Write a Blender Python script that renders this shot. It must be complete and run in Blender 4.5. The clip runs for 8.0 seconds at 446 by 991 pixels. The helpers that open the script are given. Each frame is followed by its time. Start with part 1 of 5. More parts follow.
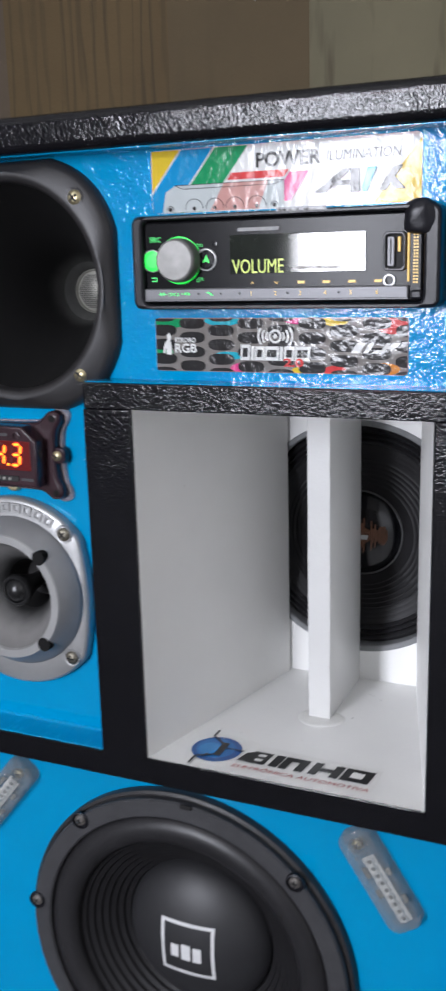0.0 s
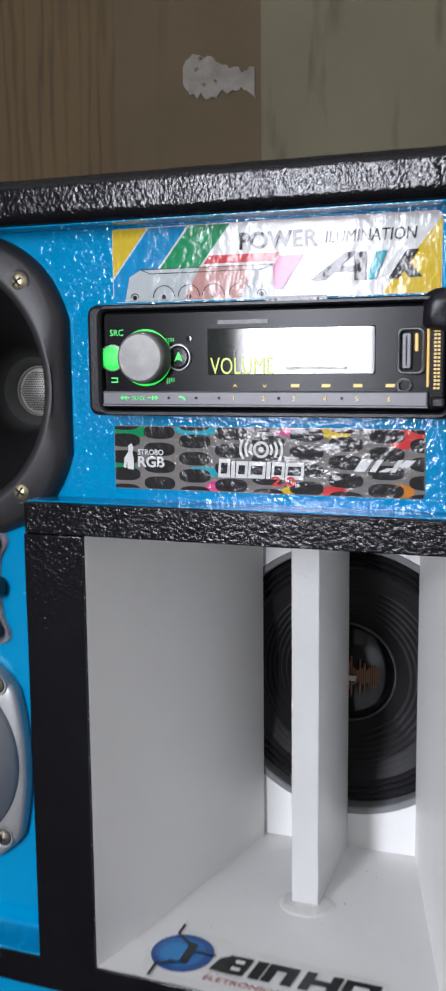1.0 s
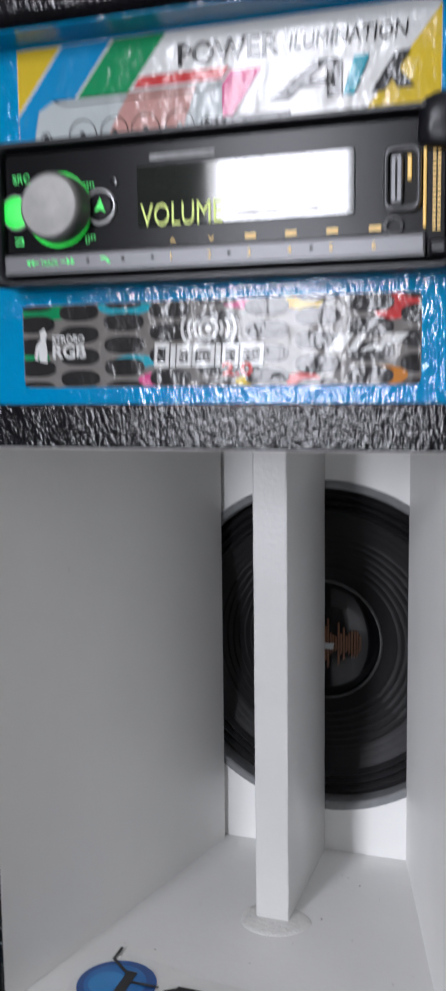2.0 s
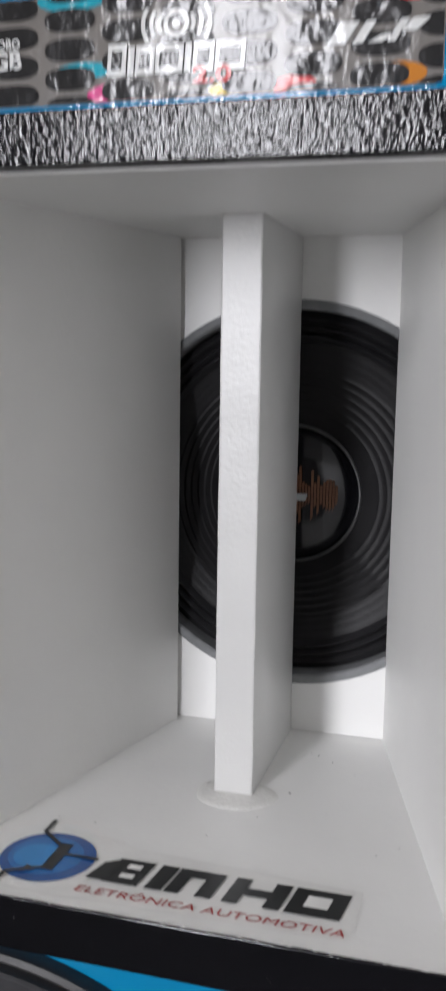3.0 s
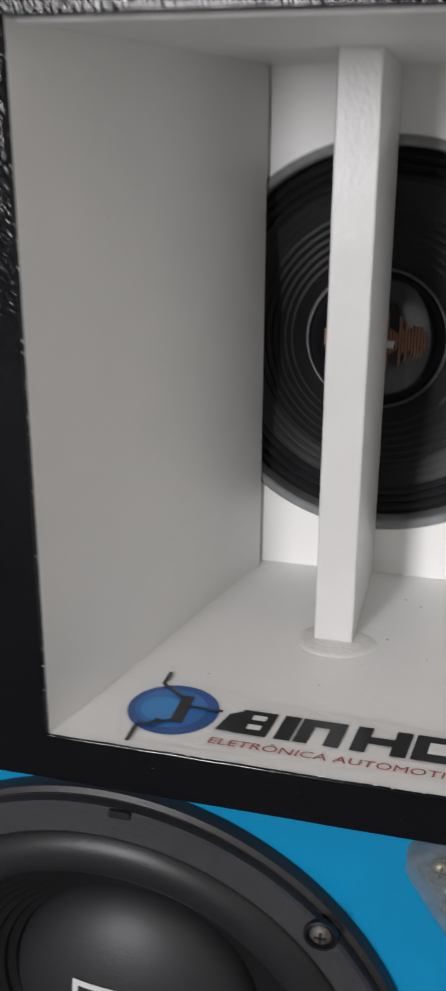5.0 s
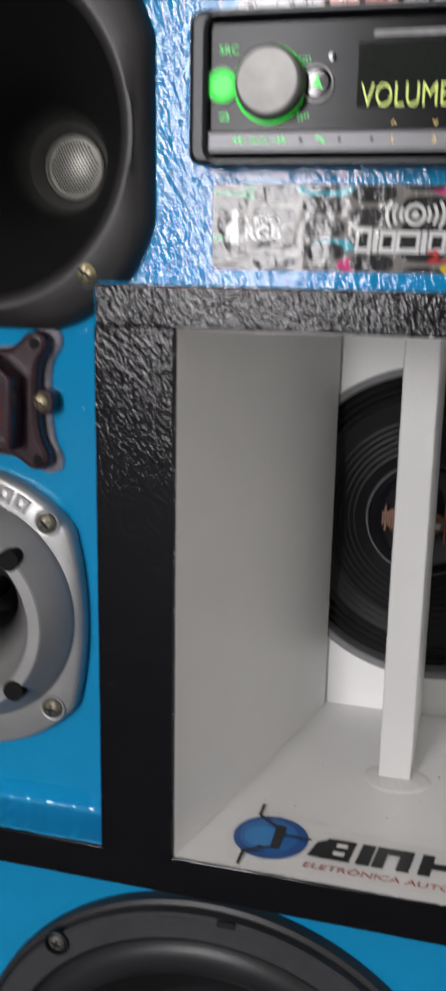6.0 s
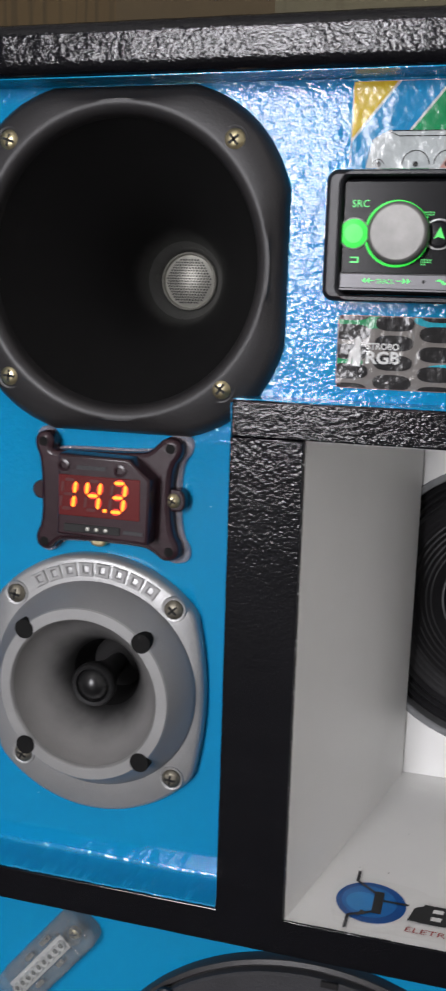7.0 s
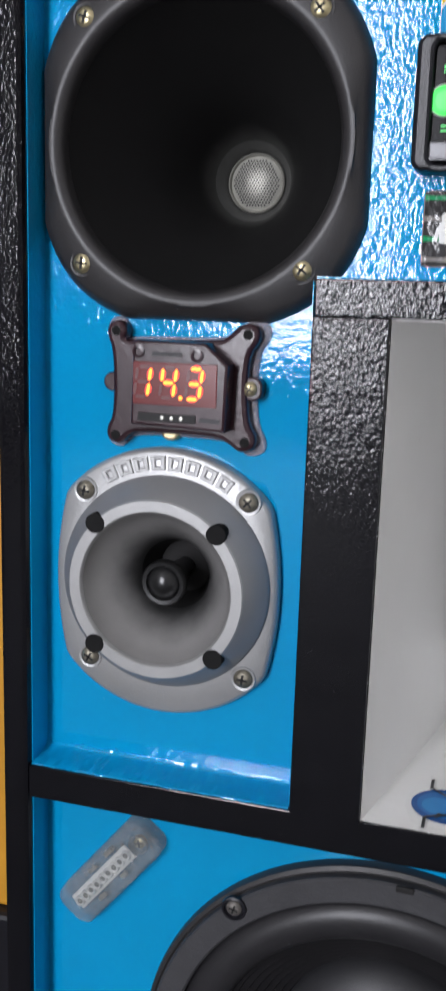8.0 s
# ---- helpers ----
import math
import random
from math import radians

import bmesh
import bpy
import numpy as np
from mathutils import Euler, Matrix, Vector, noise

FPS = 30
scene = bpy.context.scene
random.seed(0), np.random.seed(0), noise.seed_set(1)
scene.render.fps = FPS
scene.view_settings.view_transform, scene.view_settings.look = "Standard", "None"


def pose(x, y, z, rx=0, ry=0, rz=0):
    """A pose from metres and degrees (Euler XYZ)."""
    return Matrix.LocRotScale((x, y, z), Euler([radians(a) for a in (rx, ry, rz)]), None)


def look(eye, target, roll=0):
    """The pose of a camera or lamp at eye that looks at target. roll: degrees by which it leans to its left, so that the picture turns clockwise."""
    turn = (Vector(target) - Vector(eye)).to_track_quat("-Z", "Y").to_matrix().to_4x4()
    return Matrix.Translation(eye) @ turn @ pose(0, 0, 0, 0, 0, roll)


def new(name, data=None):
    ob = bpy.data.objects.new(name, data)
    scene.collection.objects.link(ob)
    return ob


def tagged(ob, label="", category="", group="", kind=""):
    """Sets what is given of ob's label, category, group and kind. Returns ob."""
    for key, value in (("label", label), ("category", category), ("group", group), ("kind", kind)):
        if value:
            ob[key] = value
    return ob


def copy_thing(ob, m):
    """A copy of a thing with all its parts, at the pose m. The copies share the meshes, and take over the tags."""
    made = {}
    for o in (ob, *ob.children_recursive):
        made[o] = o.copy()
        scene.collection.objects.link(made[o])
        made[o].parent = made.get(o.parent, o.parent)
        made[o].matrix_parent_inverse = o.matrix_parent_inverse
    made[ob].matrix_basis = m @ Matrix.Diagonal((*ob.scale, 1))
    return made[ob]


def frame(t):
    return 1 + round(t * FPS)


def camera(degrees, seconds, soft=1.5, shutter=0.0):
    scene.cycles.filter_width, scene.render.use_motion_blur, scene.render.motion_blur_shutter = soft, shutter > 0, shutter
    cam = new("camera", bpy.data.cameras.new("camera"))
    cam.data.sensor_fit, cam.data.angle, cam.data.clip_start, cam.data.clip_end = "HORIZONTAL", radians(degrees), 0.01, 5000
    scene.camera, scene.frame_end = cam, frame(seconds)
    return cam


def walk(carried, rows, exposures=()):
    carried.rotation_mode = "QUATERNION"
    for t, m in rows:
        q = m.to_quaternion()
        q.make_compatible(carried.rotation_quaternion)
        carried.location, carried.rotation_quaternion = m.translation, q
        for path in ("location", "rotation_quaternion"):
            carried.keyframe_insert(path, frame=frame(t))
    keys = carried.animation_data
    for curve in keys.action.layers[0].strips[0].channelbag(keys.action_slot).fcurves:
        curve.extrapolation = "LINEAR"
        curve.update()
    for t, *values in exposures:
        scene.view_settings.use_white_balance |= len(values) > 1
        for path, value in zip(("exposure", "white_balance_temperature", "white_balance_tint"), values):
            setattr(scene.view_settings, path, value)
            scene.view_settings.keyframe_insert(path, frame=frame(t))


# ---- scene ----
cam = camera(25.6, 8.0, soft=2.4, shutter=0.5)
METRES, EYE, TILT, LEAN, TURN = 0.75, 1.2, 0.0, 0.0, 23.7
ROWS = [
    (1.0, -0.0221, 0.1424, -0.0074, -3.59, -8.0, 0.0),
    (1.5, -0.0092, 0.2211, -0.015, -4.57, -7.34, 0.05),
    (2.0, 0.0075, 0.2792, -0.0906, -4.9, -7.08, 0.12),
    (2.2, 0.0088, 0.3033, -0.1174, -5.69, -7.03, 0.14),
    (3.3, 0.0055, 0.3850, -0.2180, -8.58, -10.58, -2.08),
    (3.5, 0.003, 0.404, -0.2269, -8.88, -14.0, -2.1),
    (4.0, -0.004, 0.4443, -0.234, -8.86, -19.82, -0.98),
    (4.5, -0.0092, 0.4442, -0.2256, -8.95, -20.26, -0.7),
    (4.7, -0.0275, 0.4255, -0.2046, -9.17, -20.28, -0.82),
    (5.8, -0.1142, 0.3004, -0.1059, -8.41, -15.66, -1.41),
    (6.0, -0.13, 0.2849, -0.0849, -8.46, -14.37, -1.57),
    (6.5, -0.1737, 0.2537, -0.0487, -8.23, -12.29, -1.94),
    (7.0, -0.2078, 0.2422, -0.045, -7.91, -11.58, -2.24),
    (7.5, -0.2415, 0.2382, -0.0706, -7.46, -11.6, -2.36),
    (8.0, -0.2456, 0.2472, -0.1178, -7.15, -11.68, -2.31),
]
OPENING = [
    (0.0, 0.0043, -0.0046, 1.1915, 76.76, 1.43, 23.59),
    (0.1, 0.0037, 0.0073, 1.1888, 76.97, 0.98, 23.35),
    (0.3, -0.0087, 0.0260, 1.1894, 78.23, 0.34, 22.36),
    (0.5, -0.0134, 0.0387, 1.1985, 80.34, 0.05, 22.05),
    (0.7, -0.0249, 0.0494, 1.1964, 82.24, 0.36, 21.34),
    (0.9, -0.0464, 0.0774, 1.1933, 82.31, 0.40, 20.60),
]
EXPOSURES = [(0.0, 0.25, 6150, 16), (0.5, 0.15, 6150, 16), (1.0, 0.09, 6150, 16), (2.0, -0.16, 6200, 16), (2.4, -0.13, 6250, 16), (3.3, 0.0, 6550, 15), (4.6, 0.0, 6650, 15), (5.8, -0.22, 6700, 15), (6.3, -0.18, 6650, 15), (7.0, -0.08, 6550, 16), (8.0, 0.22, 6300, 16)]
LEVEL = Matrix.Translation((-0.25, 0.55, 1.06)) @ pose(0, 0, 0, 0, 0.6, 0) @ Matrix.Translation((0.25, -0.55, -1.06))
walk(cam, [(t, pose(*place)) for t, *place in OPENING] + [(t, LEVEL @ pose(0, 0, EYE, TILT, LEAN, TURN) @ pose(METRES * x, METRES * y, METRES * z, 90 + pitch, roll, yaw)) for t, x, y, z, yaw, pitch, roll in ROWS], EXPOSURES)

# ---- world, window light and exposure ----
world = bpy.data.worlds.new("sky")
world.use_nodes = True
scene.world = world
wn = world.node_tree.nodes
sky = wn.new("ShaderNodeTexSky")
sky.sky_type, sky.sun_disc, sky.sun_elevation, sky.sun_rotation = "NISHITA", False, radians(40), radians(200)
wn["Background"].inputs["Strength"].default_value = 0.08
world.node_tree.links.new(sky.outputs[0], wn["Background"].inputs["Color"])

FLOOR_Z, CEIL_Z = 0.552, 3.15
ROOM = (-2.6, 0.82, -2.7, 1.95)          # x0, x1, y0, y1
DOOR = (-1.37, -0.79, FLOOR_Z, 2.60)    # x0, x1, z0, z1: the open doorway behind the camera
lamp = bpy.data.lights.new("doorway_light", "AREA")
lamp.shape, lamp.size, lamp.size_y, lamp.energy, lamp.color = "RECTANGLE", 0.54, 1.70, 108.0, (0.95, 0.975, 1.0)
new("doorway_light", lamp).matrix_world = look(((DOOR[0] + DOOR[1]) / 2, ROOM[2] - 0.10, 1.78), ((DOOR[0] + DOOR[1]) / 2, 0, 1.78))


# ---- materials ----
def material(name, color, rough=0.5, metal=0.0, vary=0.12, scale=40.0, bump=0.0, bump_scale=300.0, coat=0.0, emit=None, power=0.0, spec=0.5, trans=0.0, stains=None, stretch=None, rough_vary=0.0, heavy=None, grit=3.0):
    """A paint, plastic or metal with colour changes at two scales, uneven gloss and fine relief."""
    m = bpy.data.materials.new(name)
    m.use_nodes = True
    t = m.node_tree
    n, l = t.nodes, t.links
    b = n["Principled BSDF"]
    b.inputs["Roughness"].default_value, b.inputs["Metallic"].default_value = rough, metal
    b.inputs["Coat Weight"].default_value, b.inputs["Coat Roughness"].default_value = coat, 0.08
    b.inputs["Specular IOR Level"].default_value = spec
    b.inputs["Transmission Weight"].default_value = trans
    co = n.new("ShaderNodeTexCoord")
    at = co.outputs["Object"]
    if stretch:
        mp = n.new("ShaderNodeMapping")
        mp.inputs["Scale"].default_value = stretch
        l.new(at, mp.inputs["Vector"])
        at = mp.outputs["Vector"]
    dark = [c * (1 - vary) for c in color]
    light = [min(1, c * (1 + vary)) for c in color]
    fine = n.new("ShaderNodeTexNoise")
    fine.inputs["Scale"].default_value, fine.inputs["Detail"].default_value = scale, 5
    l.new(at, fine.inputs["Vector"])
    wide = n.new("ShaderNodeTexNoise")
    wide.inputs["Scale"].default_value, wide.inputs["Detail"].default_value = scale / 6, 3
    l.new(at, wide.inputs["Vector"])
    add = n.new("ShaderNodeMath")
    add.operation, add.use_clamp = "ADD", True
    l.new(fine.outputs["Fac"], add.inputs[0])
    l.new(wide.outputs["Fac"], add.inputs[1])
    half = n.new("ShaderNodeMath")
    half.operation = "MULTIPLY"
    half.inputs[1].default_value = 0.5
    add.use_clamp = False
    l.new(add.outputs[0], half.inputs[0])
    ramp = n.new("ShaderNodeValToRGB")
    ramp.color_ramp.elements[0].position, ramp.color_ramp.elements[1].position = 0.3, 0.7
    ramp.color_ramp.elements[0].color, ramp.color_ramp.elements[1].color = (*dark, 1), (*light, 1)
    l.new(half.outputs[0], ramp.inputs["Fac"])
    out = ramp.outputs["Color"]
    if stains:
        spots = n.new("ShaderNodeTexNoise")
        spots.inputs["Scale"].default_value, spots.inputs["Detail"].default_value = stains[1], 6
        l.new(co.outputs["Object"], spots.inputs["Vector"])
        mask = n.new("ShaderNodeValToRGB")
        mask.color_ramp.elements[0].position, mask.color_ramp.elements[1].position = stains[2], stains[2] + 0.06
        l.new(spots.outputs["Fac"], mask.inputs["Fac"])
        mix = n.new("ShaderNodeMix")
        mix.data_type = "RGBA"
        l.new(mask.outputs["Color"], mix.inputs["Factor"])
        l.new(out, mix.inputs["A"])
        mix.inputs["B"].default_value = (*stains[0], 1)
        out = mix.outputs["Result"]
    l.new(out, b.inputs["Base Color"])
    if rough_vary:
        rr = n.new("ShaderNodeMapRange")
        rr.inputs["To Min"].default_value, rr.inputs["To Max"].default_value = max(0.02, rough - rough_vary), rough + rough_vary
        l.new(wide.outputs["Fac"], rr.inputs["Value"])
        l.new(rr.outputs["Result"], b.inputs["Roughness"])
    if bump:
        nz = n.new("ShaderNodeTexNoise")
        nz.inputs["Scale"].default_value, nz.inputs["Detail"].default_value, nz.inputs["Roughness"].default_value = bump_scale, grit, 0.55
        l.new(co.outputs["Object"], nz.inputs["Vector"])
        bp = n.new("ShaderNodeBump")
        bp.inputs["Strength"].default_value, bp.inputs["Distance"].default_value = 1.0, bump
        l.new(nz.outputs["Fac"], bp.inputs["Height"])
        if heavy:
            split = n.new("ShaderNodeSeparateXYZ")
            l.new(co.outputs["Object"], split.inputs["Vector"])
            reach = n.new("ShaderNodeMath")
            reach.operation = "MULTIPLY_ADD"
            reach.inputs[1].default_value = 0.16
            l.new(wide.outputs["Fac"], reach.inputs[0])
            l.new(split.outputs["Z"], reach.inputs[2])
            thick = n.new("ShaderNodeMapRange")
            thick.interpolation_type = "SMOOTHSTEP"
            thick.inputs["From Min"].default_value, thick.inputs["From Max"].default_value = heavy[0] + 0.08, heavy[1] + 0.08
            thick.inputs["To Min"].default_value, thick.inputs["To Max"].default_value = heavy[2], 1.0
            l.new(reach.outputs[0], thick.inputs["Value"])
            l.new(thick.outputs["Result"], bp.inputs["Strength"])
        l.new(bp.outputs["Normal"], b.inputs["Normal"])
        l.new(bp.outputs["Normal"], b.inputs["Coat Normal"])
    if emit:
        b.inputs["Emission Color"].default_value, b.inputs["Emission Strength"].default_value = (*emit, 1), power
    return m


def clear_resin(name, color, rough, alpha):
    """See-through cast plastic, cloudy and uneven."""
    m = material(name, color, rough, vary=0.2, scale=120, bump=0.0030, bump_scale=210)
    t = m.node_tree
    n, l = t.nodes, t.links
    b = n["Principled BSDF"]
    clear = n.new("ShaderNodeBsdfTransparent")
    clear.inputs["Color"].default_value = (*[0.75 + 0.25 * c for c in color], 1)
    mix = n.new("ShaderNodeMixShader")
    mix.inputs["Fac"].default_value = alpha
    l.new(clear.outputs[0], mix.inputs[1])
    l.new(b.outputs[0], mix.inputs[2])
    l.new(mix.outputs[0], n["Material Output"].inputs["Surface"])
    return m


BLUE = material("blue_gloss_paint", (0.0005, 0.250, 0.490), 0.05, vary=0.05, scale=30, grit=1.6, bump=0.00041, bump_scale=380, coat=0.0, spec=0.38, heavy=(0.47, 0.60, 0.12), stains=((0.35, 0.52, 0.62), 110, 0.775))
BLACK = material("black_textured_paint", (0.004, 0.004, 0.0055), 0.13, vary=0.3, scale=60, grit=1.8, bump=0.00035, bump_scale=580, coat=0.0, spec=0.38, heavy=(0.40, 0.56, 0.30))
WHITE = material("white_wall_paint", (0.83, 0.828, 0.81), 0.42, vary=0.03, scale=25, bump=0.00012, bump_scale=240, stains=((0.42, 0.41, 0.38), 70, 0.76))
# Paler than BLACK, so the glints on paint bumps are put into colour.
NIB = material("paled_black_paint_nib", (0.012, 0.012, 0.013), 0.15, vary=0.4, scale=300, spec=0.5)
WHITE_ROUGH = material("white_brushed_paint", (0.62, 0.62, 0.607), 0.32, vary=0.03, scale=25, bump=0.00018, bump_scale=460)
PUTTY = material("white_filler", (0.73, 0.725, 0.70), 0.6, vary=0.06, scale=120, bump=0.0005, bump_scale=400)
HORN = material("black_horn_plastic", (0.022, 0.0205, 0.021), 0.44, vary=0.2, scale=50, bump=0.0001, bump_scale=900, rough_vary=0.06)
THROAT = material("matt_black_throat", (0.016, 0.0155, 0.0155), 0.7, vary=0.3, scale=60, spec=0.15)
GREY_RING = material("grey_throat_ring", (0.055, 0.055, 0.052), 0.5, vary=0.2, scale=120, bump=0.0003, bump_scale=500)
SILVER = material("silver_painted_plastic", (0.37, 0.37, 0.367), 0.40, metal=0.5, vary=0.10, scale=50, bump=0.00015, bump_scale=800, rough_vary=0.08, stains=((0.24, 0.24, 0.24), 120, 0.74))
SILVER_DARK = material("grey_silver_cone", (0.27, 0.272, 0.277), 0.42, metal=0.5, vary=0.08, scale=60, bump=0.0001, bump_scale=900, rough_vary=0.08)
# Colour of the shade in holes, used on closed caps.
HOLE = material("hole_shade_black", (0.014, 0.014, 0.014), 0.8, vary=0.2, scale=100, spec=0.05)
TARNISH = material("tarnished_zinc_screw", (0.23, 0.21, 0.165), 0.45, metal=0.8, vary=0.35, scale=400, bump=0.0002, bump_scale=900)


def painted_falloff(name, bare, paint, y0, y1):
    """Horn plastic whose colour goes unevenly from paint to bare with depth, light falloff put into the colour."""
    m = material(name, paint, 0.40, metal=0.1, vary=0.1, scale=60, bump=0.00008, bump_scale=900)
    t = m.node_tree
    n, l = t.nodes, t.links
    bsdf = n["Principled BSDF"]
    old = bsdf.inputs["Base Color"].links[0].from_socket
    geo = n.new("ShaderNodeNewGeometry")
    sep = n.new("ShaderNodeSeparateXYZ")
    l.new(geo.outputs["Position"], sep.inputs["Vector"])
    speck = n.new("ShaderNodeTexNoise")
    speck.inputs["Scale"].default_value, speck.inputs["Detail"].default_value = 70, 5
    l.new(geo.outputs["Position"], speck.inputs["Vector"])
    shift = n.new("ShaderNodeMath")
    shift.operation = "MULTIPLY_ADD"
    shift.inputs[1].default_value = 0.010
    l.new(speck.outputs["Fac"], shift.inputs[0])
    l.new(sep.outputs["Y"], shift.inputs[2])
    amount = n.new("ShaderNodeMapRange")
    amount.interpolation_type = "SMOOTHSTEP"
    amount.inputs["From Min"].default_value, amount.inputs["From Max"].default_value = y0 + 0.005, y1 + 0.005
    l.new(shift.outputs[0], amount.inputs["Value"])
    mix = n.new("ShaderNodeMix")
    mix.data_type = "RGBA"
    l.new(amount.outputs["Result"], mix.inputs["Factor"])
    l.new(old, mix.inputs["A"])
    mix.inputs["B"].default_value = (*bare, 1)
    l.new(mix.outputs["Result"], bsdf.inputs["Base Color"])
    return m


# Black horn; the lit throat's soft halo is painted in as grey with depth.
HORN_MOUTH = painted_falloff("black_horn_lit_throat", (0.050, 0.050, 0.047), (0.009, 0.0088, 0.0088), 0.632, 0.650)
HORN_MOUTH.node_tree.nodes["Principled BSDF"].inputs["Roughness"].default_value = 0.7
HORN_MOUTH.node_tree.nodes["Principled BSDF"].inputs["Specular IOR Level"].default_value = 0.15
HORN_MOUTH.node_tree.nodes["Principled BSDF"].inputs["Metallic"].default_value = 0.0
# Shade of the deep mouth is painted: silver grey blends to near-black.
TW_MOUTH = painted_falloff("silver_mouth_shade", (0.022, 0.022, 0.022), (0.23, 0.225, 0.22), 0.540, 0.562)
MESH = material("pale_metal_mesh", (0.25, 0.245, 0.215), 0.4, metal=0.5, vary=0.15, scale=200)
BRASS = material("yellow_zinc_screw", (0.52, 0.45, 0.27), 0.35, metal=0.9, vary=0.25, scale=300)
STEEL = material("dull_steel_screw", (0.45, 0.44, 0.40), 0.4, metal=0.9, vary=0.25, scale=300)
DULL = material("tarnished_screw", (0.13, 0.12, 0.11), 0.55, metal=0.5, vary=0.4, scale=300)
# Near-black that puts the shade of slots and recesses into colour.
DARK = material("recess_shade_black", (0.01, 0.01, 0.01), 0.7, vary=0.2, scale=100)
RUBBER = material("charcoal_gasket", (0.032, 0.032, 0.035), 0.6, vary=0.25, scale=90, bump=0.0003, bump_scale=700)
SURROUND = material("black_rubber_surround", (0.018, 0.0175, 0.019), 0.36, vary=0.2, scale=60, bump=0.0001, bump_scale=800, rough_vary=0.08, spec=0.35)
CONE = material("black_paper_cone", (0.0085, 0.008, 0.009), 0.5, vary=0.3, scale=120, bump=0.00015, bump_scale=900, spec=0.32)
PLUG = material("satin_black_plug", (0.009, 0.009, 0.0095), 0.28, vary=0.2, scale=60)
CAP = material("dark_grey_dust_cap", (0.021, 0.021, 0.023), 0.48, vary=0.1, scale=60, bump=0.0001, bump_scale=900)
RIB = material("worn_cone_rib", (0.10, 0.10, 0.10), 0.4, vary=0.6, scale=120)
GASKET = material("grey_gasket_paper", (0.21, 0.215, 0.22), 0.75, vary=0.2, scale=160, bump=0.0005, bump_scale=600)
GLOSS_BLACK = material("gloss_black_plastic", (0.008, 0.008, 0.010), 0.13, vary=0.2, scale=40, bump=0.00002, bump_scale=300, rough_vary=0.04)
FACE_BLACK = material("black_face_plastic", (0.005, 0.005, 0.006), 0.20, vary=0.2, scale=60, bump=0.00003, bump_scale=900, spec=0.12)
SATIN_BLACK = material("satin_black_plastic", (0.010, 0.010, 0.013), 0.32, vary=0.2, scale=60, bump=0.00008, bump_scale=900, spec=0.3)
GUNMETAL = material("grey_key_strip", (0.11, 0.11, 0.115), 0.38, metal=0.5, vary=0.1, scale=100, stretch=(1, 1, 8))
KNOB = material("worn_aluminium_knob", (0.25, 0.246, 0.235), 0.45, metal=0.4, vary=0.32, scale=110, bump=0.00006, bump_scale=700)
LCD = material("dark_display_glass", (0.016, 0.019, 0.016), 0.05, vary=0.1, scale=50, spec=0.6, emit=(0.7, 0.8, 0.6), power=0.004)
GREEN_GLOW = material("green_lit_key", (0.02, 0.30, 0.05), 0.4, emit=(0.02, 1.0, 0.08), power=0.75)
GREEN_DIM = material("green_lit_print", (0.05, 0.4, 0.1), 0.4, emit=(0.05, 0.95, 0.16), power=0.75)
AMBER_GLOW = material("amber_lit_print", (0.5, 0.36, 0.12), 0.4, emit=(1.0, 0.62, 0.14), power=0.55)
LIME_GLOW = material("lime_lcd_segment", (0.4, 0.45, 0.1), 0.4, emit=(0.62, 0.80, 0.12), power=0.5)
RED_GLOW = material("red_led_segment", (0.6, 0.05, 0.0), 0.4, emit=(1.0, 0.19, 0.008), power=4.0)
# Emissive outline that imitates the halo round lit segments.
RED_HALO = material("red_segment_halo", (0.3, 0.02, 0.01), 0.4, emit=(1.0, 0.02, 0.008), power=0.75)
SEG_OFF = material("unlit_red_segment", (0.07, 0.010, 0.01), 0.3, emit=(1.0, 0.05, 0.01), power=0.02)
SMOKE = material("smoky_red_housing", (0.028, 0.0120, 0.0160), 0.27, vary=0.35, scale=60, bump=0.0001, bump_scale=300)
# Faint emission stands in for digit light scattered in the tinted window.
RED_WINDOW = material("faint_red_glow_window", (0.022, 0.006, 0.007), 0.22, vary=0.25, scale=80, emit=(1.0, 0.03, 0.02), power=0.09)
RESIN = clear_resin("clear_resin_block", (0.34, 0.36, 0.36), 0.04, 0.30)
GLUE = clear_resin("clear_glue_smear", (0.45, 0.42, 0.45), 0.15, 0.35)
LED_BOARD = material("white_led_board", (0.75, 0.75, 0.72), 0.5, vary=0.1, scale=200)
LED_CHIP = material("dark_diode_window", (0.13, 0.13, 0.12), 0.25, vary=0.1, scale=300)
WINDOW_WOOD = material("painted_window_frame", (0.55, 0.54, 0.50), 0.5, vary=0.08, scale=20, bump=0.0003)
PLASTER = material("pale_plaster", (0.80, 0.785, 0.75), 0.85, vary=0.12, scale=6, bump=0.002, bump_scale=40)
# Tone lowered so that glossy paint mirrors a dim room.
PLASTER_GREY = material("darkened_grey_plaster", (0.20, 0.195, 0.19), 0.85, vary=0.15, scale=6, bump=0.002, bump_scale=40)
CONCRETE = material("dark_concrete", (0.07, 0.066, 0.062), 0.8, vary=0.2, scale=5, bump=0.002, bump_scale=60)
PATCH = material("dried_white_plaster", (0.225, 0.205, 0.175), 0.8, vary=0.35, scale=40, bump=0.003, bump_scale=120, stains=((0.05, 0.04, 0.03), 34, 0.64))
ORANGE = material("orange_painted_board", (0.52, 0.25, 0.02), 0.4, vary=0.1, scale=20, bump=0.0004, bump_scale=200)


def print_ink(name, color, shine=0.13):
    """Glossy printed vinyl, slightly crinkled."""
    return material(name, color, shine, vary=0.06, scale=50, bump=0.0006, bump_scale=85, coat=0.0, spec=0.28)


